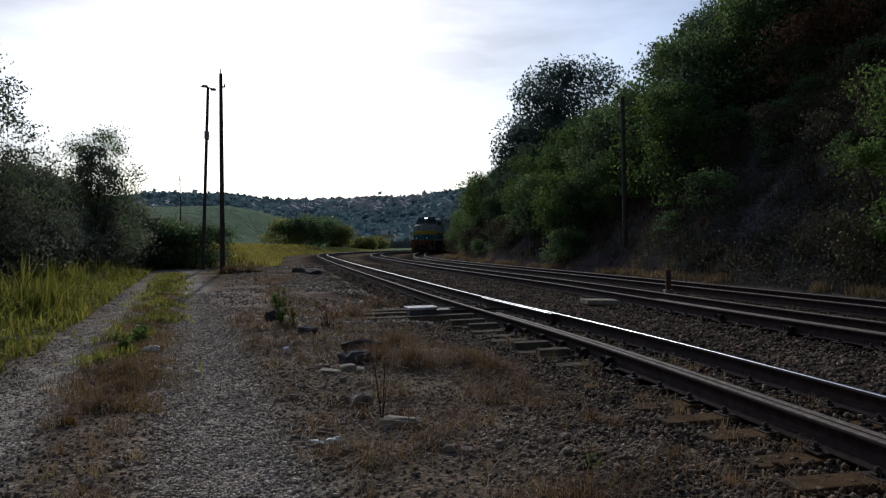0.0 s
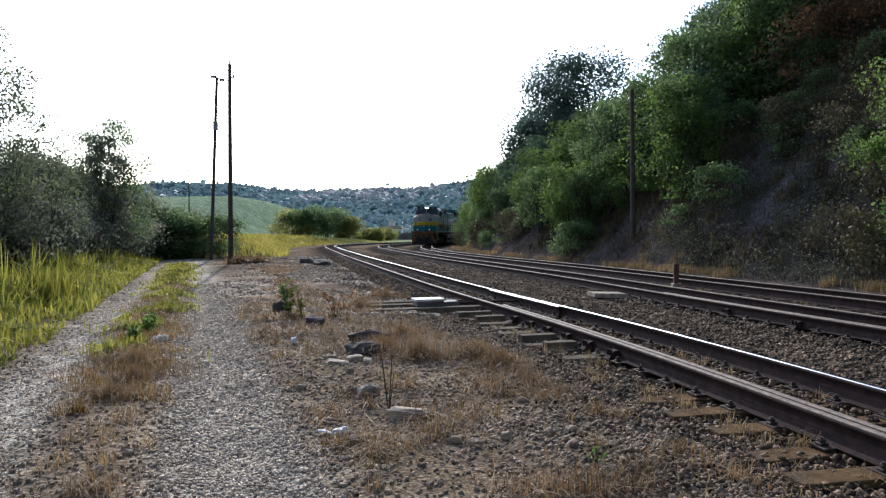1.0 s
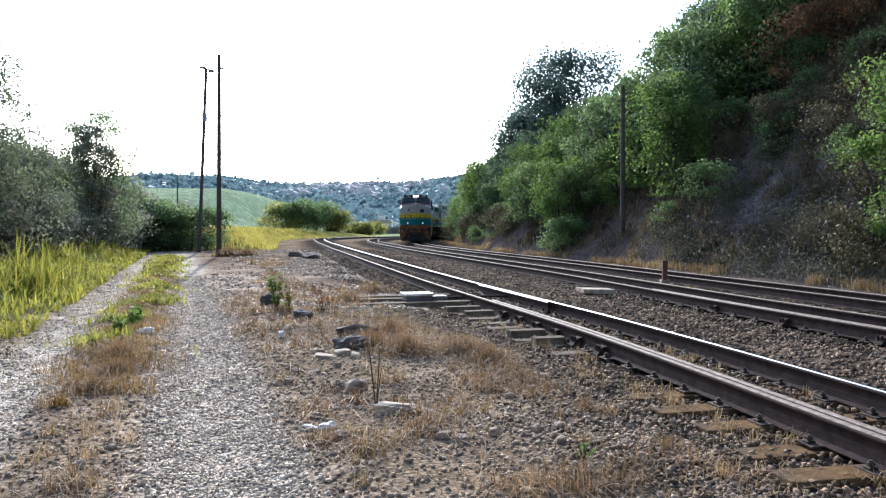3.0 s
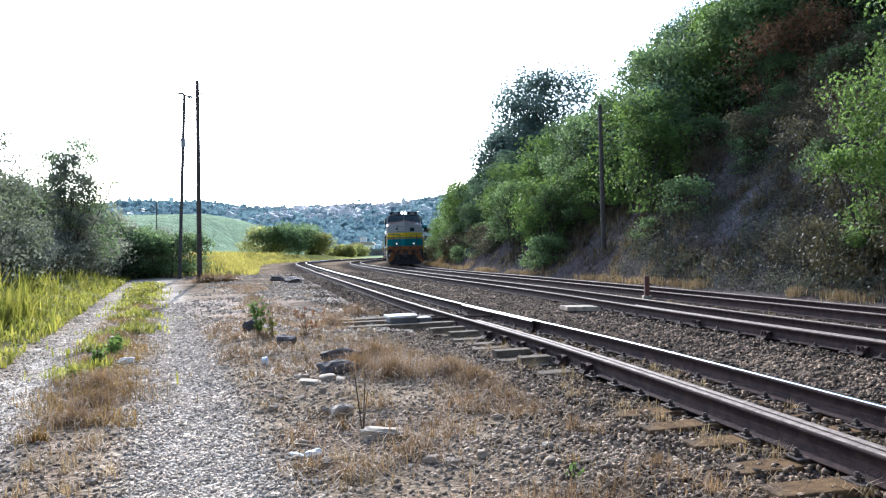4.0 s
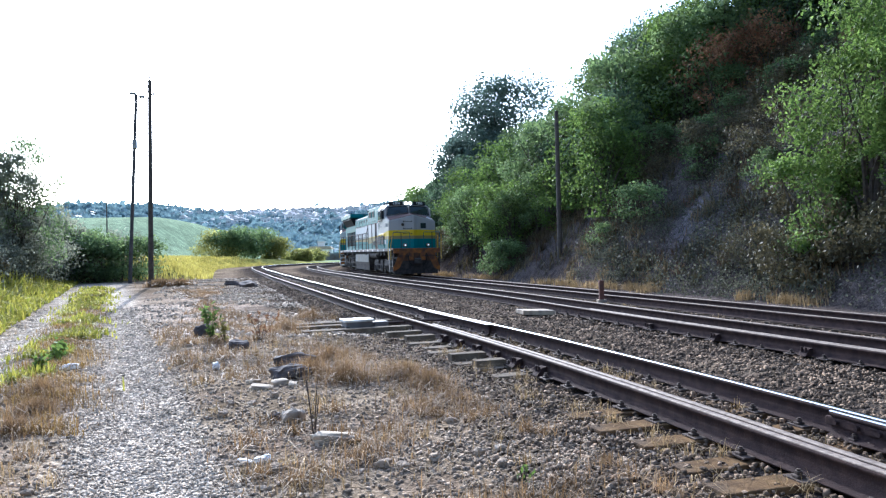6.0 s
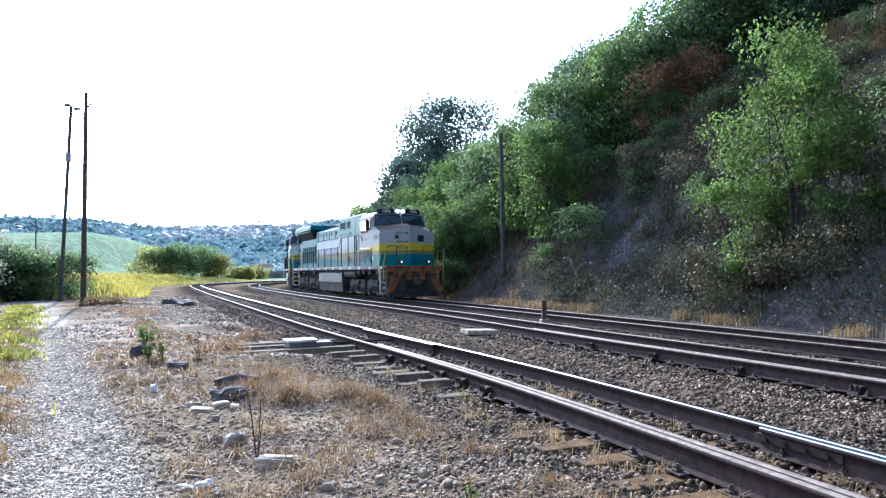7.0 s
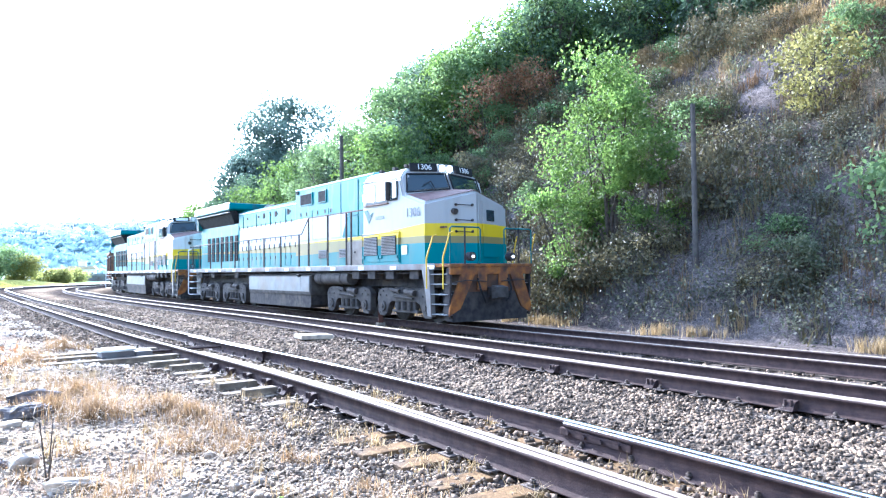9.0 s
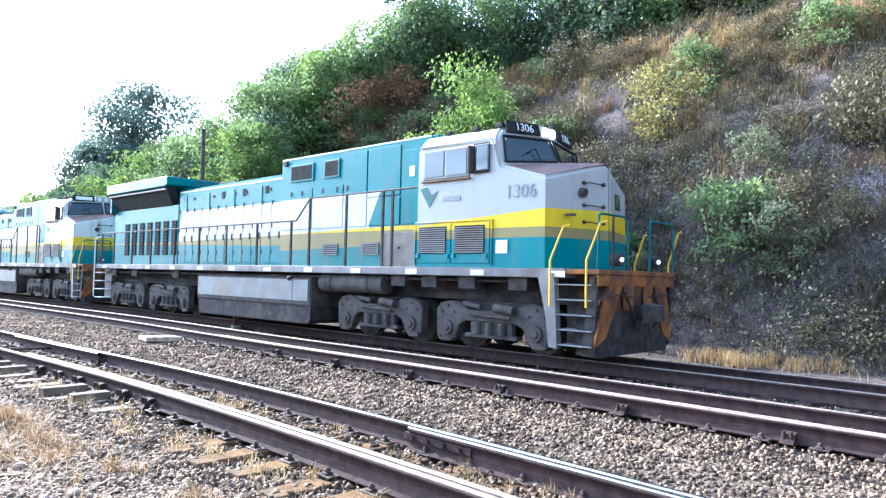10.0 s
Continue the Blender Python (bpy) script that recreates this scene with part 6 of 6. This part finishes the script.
# strip between the ruts
n = 24000
y = 5.9 + 30 * r.uniform(0, 1, n) ** 1.6
x = -3.45 - 0.372 * (y - 7.1) + r.normal(0, 0.31, n) * (1 + 0.3 * wob(y, y * 0, 1.1, 8))
k = wob(x, y, 0.5, 39) > 0.35 - 0.5 * smooth(5.9, 8.0, y)
x, y = x[k], y[k]
gr = (wob(x, y, 1.3, 33) + 0.03 * (y - 14) > 0.12) & (y > 8.6)
grass("verge_grass", x[gr], y[gr], np.full(gr.sum(), 0.17), 0.004 + 0.0007 * y[gr], m_grass_green, "short green grass between the wheel ruts", 1.0)
grass("dry_verge_grass", x[~gr], y[~gr], np.full((~gr).sum(), 0.15), 0.0035, m_grass_verge, "dry golden-brown grass between the wheel ruts", 1.1)
# dry weeds on the near ground
n = 420
cy = 4.0 + 30 * r.uniform(0, 1, n) ** 1.5
cx = -2.6 + (at_y(T1, cy) - 1.4 + 2.6) * r.uniform(0, 1, n) - 0.16 * (cy - 4)
k = (wob(cx, cy, 1.5, 35) > -0.25) & (np.abs(cx - (-2.4 - 0.38 * (cy - 7.06))) > 0.75)
x, y = tufts(cx[k], cy[k], 85, r.uniform(0.08, 0.28, k.sum()))
k = x < at_y(T1, y) - 0.62
grass("dry_weeds", x[k], y[k], np.full(k.sum(), 0.13), 0.0028 + 0.0002 * y[k], m_grass_brown, "low brown dry weeds scattered over the gravel", 1.3)
n = 150
cy = 4.0 + 14 * r.uniform(0, 1, n) ** 1.3
cx = -4.2 + 5.5 * r.uniform(0, 1, n) - 0.16 * (cy - 4)
x, y = tufts(cx, cy, 30, r.uniform(0.04, 0.14, n))
k = (x < at_y(T1, y) - 0.62) & (np.abs(x - (-2.4 - 0.38 * (y - 7.06))) > 0.55) & (np.abs(x - (-4.4 - 0.365 * (y - 7.2))) > 0.5)
grass("straw_tufts", x[k], y[k], np.full(k.sum(), 0.13), 0.003, m_grass_dry, "straw-coloured tufts on dry earth", 0.8)
# single dead stems lying about
n = 5200
y = 3.2 + 14 * r.uniform(0, 1, n) ** 1.6
x = -4.6 - 0.3 * (y - 4) + (at_y(T1, y) - 0.8 + 4.6 + 0.3 * (y - 4)) * r.uniform(0, 1, n)
k = np.abs(x - (-2.4 - 0.38 * (y - 7.06))) > 0.5
grass("dead_stems", x[k], y[k], np.full(k.sum(), 0.14), 0.0022, m_grass_dry, "thin dead stems scattered over the dry ground", 2.2)
# clumps of dry weed between and beside the rails
cy = np.concatenate([r.uniform(3, 12, 90), r.uniform(4, 14, 40), r.uniform(14, 30, 45)])
cx = np.concatenate([at_y(T1, cy[:90]) + r.uniform(-0.42, 0.42, 90), at_y(T1, cy[90:130]) - r.uniform(0.66, 1.3, 40), at_y(T3, cy[130:]) - r.uniform(0.9, 1.9, 45)])
x, y = tufts(cx, cy, 24, r.uniform(0.03, 0.1, len(cx)))
k = (np.abs(np.abs(x - at_y(T1, y)) - GAUGE / 2) > 0.1) & (np.abs(np.abs(x - at_y(T3, y)) - GAUGE / 2) > 0.1)
grass("track_weeds", x[k], y[k], np.full(k.sum(), 0.15), 0.0028, m_grass_dry, "thin dry weeds growing beside the rails", 0.9)
# straw along the foot of the cutting and over its slope
n = 700
cy = -6 + 76 * r.uniform(0, 1, n) ** 1.3
cx = at_y(T3, cy) + 2.5 + np.abs(r.normal(0, 0.9, n))
k = wob(cx, cy, 2.2, 44) > -0.05
cx, cy = cx[k], cy[k]
n = len(cx)
x, y = tufts(cx, cy, 42, r.uniform(0.08, 0.28, n))
grass("straw_grass", x, y, np.full(len(x), 0.3), 0.007, m_grass_dry, "tall dry straw along the foot of the cutting", 0.5)
n = 560
cy = -8 + 52 * r.uniform(0, 1, n)
d = r.uniform(3.6, 15, n)
cx = at_y(T3, cy) + d / 0.96
k = (wob(cx, cy, 2.6, 14) > -0.2)
x, y = tufts(cx[k], cy[k], 34, r.uniform(0.1, 0.4, k.sum()))
grass("slope_grass", x, y, np.full(len(x), 0.42), 0.014, m_slope_straw, "dry grass over the steep slope", 0.7)
n = 700
cy = -8 + 52 * r.uniform(0, 1, n)
cx = at_y(T3, cy) + r.uniform(3.4, 14, n) / 0.96
x, y = tufts(cx, cy, 30, r.uniform(0.15, 0.45, n))
grass("slope_brown_grass", *tufts(cx + 0.6, cy - 0.7, 26, r.uniform(0.1, 0.4, n)), np.full(n * 26, 0.4), 0.012, m_slope_brown, "brown dry grass over the steep slope", 0.7)
grass("slope_weeds", x, y, np.full(len(x), 0.45), 0.02, m_leaf_olive, "dark dry weeds over the steep slope", 0.9)
# pale straw along the crest of the slope
n = 420
cy = r.uniform(9, 31, n)
cx = np.interp(cy, (9, 13.3, 18, 22.5, 28.1, 31), (21.6, 21.1, 20.5, 20.0, 17.7, 17.2)) + r.normal(0.1, 0.45, n)
x, y = tufts(cx, cy, 60, r.uniform(0.1, 0.35, n))
grass("crest_grass", x, y, np.full(len(x), 0.34), 0.012, m_grass_dry, "pale dry straw along the crest of the slope", 0.8)
# yellow field beyond the pole
n = 16000
y = r.uniform(46, 100, n)
x = at_y(T1, y) - 4.2 - r.uniform(0, 1, n) ** 1.2 * 16
grass("field_grass", x, y, np.full(n, 0.4), 0.03, m_grass_field, "yellow-green field grass beyond the poles", 0.5)


def weed(x, y, h, seed, mat, label, leaf=0.09, n=70):
    rr = np.random.default_rng(seed)
    W = tagged(new("weed"), label, "weed")
    bm = bmesh.new()
    tips = []
    for i in range(5):
        tip = Vector((rr.normal(0, 0.18) * h, rr.normal(0, 0.18) * h, h * rr.uniform(0.6, 1)))
        rod(bm, (0, 0, -0.03), tip, 0.007, 5, 0.003)
        tips.append(np.array(tip))
    part("stem", bm, m_bark, W)
    u = rr.uniform(0.15, 1, n)
    p = np.array(tips)[rr.integers(0, 5, n)] * u[:, None] + rr.normal(0, 0.035, (n, 3))
    v, f = leaf_quads(p, leaf, rr, -0.3, 0.45)
    soup("foliage", v, f, mat).parent = W
    W.location = (x, y, float(ground_z(x, y)))
    return W


weed(-3.05, 12.9, 0.85, 1, m_leaf_light, "upright green weed among dry rubble", 0.12, 110)
weed(-2.75, 12.6, 0.5, 2, m_leaf_yellow, "small yellow-green weed among dry rubble", 0.1)
weed(-2.15, 12.7, 0.6, 3, m_leaf_rust, "withered red-brown weed among dry rubble", 0.1)
weed(-0.55, 5.95, 0.5, 4, m_leaf_olive, "thin dead stalk beside a concrete fragment", 0.03, 20)
weed(-4.7, 10.6, 0.3, 5, m_leaf_light, "bright green weed in the verge", 0.1, 90)
weed(-4.5, 9.6, 0.25, 6, m_leaf_light, "bright green weed in the verge", 0.1, 90)
weed(-4.95, 11.3, 0.3, 7, m_leaf_light, "bright green weed in the verge", 0.1, 90)
weed(0.95, 4.55, 0.1, 8, m_leaf_light, "tiny green sprout in the gravel", 0.05, 24)
for x, y, h in ((-9.3, 15.2, 1.35), (-9.0, 15.9, 1.2), (-9.9, 15.0, 1.3), (-8.6, 14.6, 0.95)):
    X, Y = tufts(np.full(1, x), np.full(1, y), 70, 0.22)
    v, f = blades(X, Y, ground_z(X, Y), np.full(len(X), h), r, 0.016, 0.6)
    tagged(soup("reed_clump", v, f, m_grass_green), "tall arching yellow-green reeds in the grass", "reed", "reeds beside the cart track")
for i, (x, y, k) in enumerate(((-0.9, 9.0, 0.5), (-0.4, 8.4, 0.55), (-0.75, 10.3, 0.5), (0.3, 8.6, 0.4), (-1.9, 14.2, 0.6), (-1.6, 16.5, 0.6), (0.6, 8.1, 0.35), (-11.2, 36.4, 0.8), (-10.4, 37.2, 0.7), (-3.8, 8.2, 0.4), (-3.3, 6.6, 0.35), (-3.5, 7.4, 0.35))):
    xx = np.full(1, x)
    yy = np.full(1, y)
    X, Y = tufts(xx, yy, 700, k * 0.5)
    v, f = blades(X, Y, ground_z(X, Y), np.full(len(X), k * 0.5), r, 0.0028 if y < 20 else 0.015, 0.8)
    tagged(soup("dry_bush", v, f, m_grass_brown), "brown dry tangled weed bush", "weed", "dry weed bushes")

# ---- the valley and the town on the far hill ----
m_housewall = surf("plastered_walls", (0.85, 0.84, 0.82), (0.74, 0.72, 0.7), 0.05, 0.9, bump=0.1)
m_tiles = surf("pale_roof", (0.66, 0.64, 0.62), (0.5, 0.46, 0.44), 0.5, 0.9, bump=0.2)
m_window = surf("dark_windows", (0.03, 0.035, 0.04), (0.05, 0.05, 0.05), 1, 0.3, bump=0)


def house():
    H = tagged(new("house"), "small pale plastered house with a clay roof", "house", "houses of the far town")
    part("wall", box(bmesh.new(), -5, 5, -4, 4, -4, 5.5), m_housewall, H)
    bm = bmesh.new()
    prism(bm, [(-5.6, 5.4), (5.6, 5.4), (0, 7.6)], -4.5, 4.5)
    part("roof", bm, m_tiles, H)
    for x in (-3.2, -0.4, 2.4):
        part("window", box(bmesh.new(), x, x + 1.3, -4.06, -3.98, 2.2, 4.0), m_window, H)
    return H


first = house()
q = random.Random(5)
for i in range(250):
    a = radians(q.triangular(-1.5, 17, 6.5))
    rr = q.triangular(560, 800, 690)
    x, y = -math.sin(a) * rr, math.cos(a) * rr
    m = pose(x, y, float(ground_z(x, y)), 0, 0, q.uniform(-40, 40)) @ Matrix.Diagonal((q.uniform(0.4, 1.0), q.uniform(0.4, 0.8), q.uniform(0.4, 0.85), 1))
    if i:
        copy_thing(first, m)
    else:
        first.matrix_world = pose(x, y, float(ground_z(x, y)))
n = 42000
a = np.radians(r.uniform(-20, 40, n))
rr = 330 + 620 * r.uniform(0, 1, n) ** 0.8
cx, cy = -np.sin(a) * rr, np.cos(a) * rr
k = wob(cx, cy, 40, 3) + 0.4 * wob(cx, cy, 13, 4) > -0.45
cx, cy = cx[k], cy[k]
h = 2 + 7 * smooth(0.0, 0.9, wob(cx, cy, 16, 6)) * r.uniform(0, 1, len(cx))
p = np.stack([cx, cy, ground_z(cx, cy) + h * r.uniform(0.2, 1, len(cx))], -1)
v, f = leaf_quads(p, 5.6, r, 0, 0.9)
# aerial haze put into the leaf colour as pale blue-green
m_far = leafy("haze_blue_far_foliage", (0.18, 0.265, 0.28), (0.225, 0.32, 0.335), 0.3, island=0.25)
tagged(soup("far_woods", v, f, m_far), "woods on the far hillside, haze painted as blue-green", "woods", kind="stuff")

# low station building and sheds beyond the bend
st = tagged(new("station_building"), "low pale railway building with a small tower", "building")
st.matrix_world = pose(-16.2, 190.0, float(ground_z(-16.2, 190)) - 0.2)
part("wall", box(bmesh.new(), -3.0, 3.0, -3, 3, -1, 2.9), m_housewall, st)
part("roof", prism(bmesh.new(), [(-3.5, 2.9), (3.5, 2.9), (2.7, 3.7), (-2.7, 3.7)], -3.5, 3.5), m_conc, st)
part("tower", box(bmesh.new(), -0.8, 0.9, -0.8, 0.8, 3.6, 4.8), m_housewall, st)
part("tower_roof", box(bmesh.new(), -1.0, 1.1, -1.0, 1.0, 4.8, 5.05), m_tiles, st)
for x in (-2.4, -0.9, 0.6, 1.9):
    part("window", box(bmesh.new(), x, x + 0.7, -3.06, -2.98, 1.2, 2.2), m_window, st)
shed = tagged(new("shed"), "long low grey shed beyond the rails", "shed")
shed.matrix_world = pose(-11.4, 165.0, float(ground_z(-11.4, 165)) - 0.2, 0, 0, 6)
part("wall", box(bmesh.new(), -5.0, 5.0, -3, 3, -1, 1.35), m_grey, shed)
part("roof", prism(bmesh.new(), [(-5.3, 1.35), (5.3, 1.35), (4.6, 1.85), (-4.6, 1.85)], -3.4, 3.4), m_pale, shed)
for x, y, k in ((-22.5, 176, 1.0), (-27.0, 182, 1.3)):
    hut = tagged(new("hut"), "small pale hut beyond the rails", "shed", "huts beyond the rails")
    hut.matrix_world = pose(x, y, float(ground_z(x, y)) - 0.2)
    part("wall", box(bmesh.new(), -1.6 * k, 1.6 * k, -1.5, 1.5, -1, 1.5), m_housewall, hut)
    part("roof", prism(bmesh.new(), [(-1.9 * k, 1.5), (1.9 * k, 1.5), (1.3 * k, 2.1), (-1.3 * k, 2.1)], -1.8, 1.8), m_conc, hut)


# ---- movement ----
def loco_pose(s):
    """The pose of a vehicle whose middle stands at s on the third track, carried by its two bogie centres."""
    ax, ay, _, _ = at_s(T3, s - 6.7)
    bx, by, _, _ = at_s(T3, s + 6.7)
    return pose((ax + bx) / 2, (ay + by) / 2, HEAD, 0, 0, math.degrees(math.atan2(ay - by, ax - bx)))


def travel(t):
    """Where the front locomotive's middle is, along the track, at t seconds."""
    return float(np.interp(t, [0, 1, 2, 3.5, 4.5, 5.5, 6.5, 7, 7.5, 8, 8.5, 9, 9.5, 10], TRAVEL))


def motions():
    steps = [i * 0.5 for i in range(21)]
    for thing, back in TRAIN:
        walk(thing, [(t, loco_pose(travel(t) + back)) for t in steps])
        for w in thing.children:
            if w.name.startswith("wheelset"):
                ticks = [i / 15 for i in range(151)]
                x = w.location.x
                walk(w, [(t, pose(x, 0, 0.45, 0, math.degrees((travel(0) - travel(t)) / 0.45), 0)) for t in ticks])


y_head = [86, 78.8, 71.6, 60, 52, 44.5, 37, 33.3, 29.5, 25.7, 21.5, 17.4, 13.4, 9.75]
TRAVEL = [float(np.interp(v, T3["y"], T3["s"])) + 8.8 for v in y_head]
TRAIN = [(loco, 0.0), (loco_two, 21.95), (wagon_one, 38.4), (wagon_two, 49.4)]
motions()
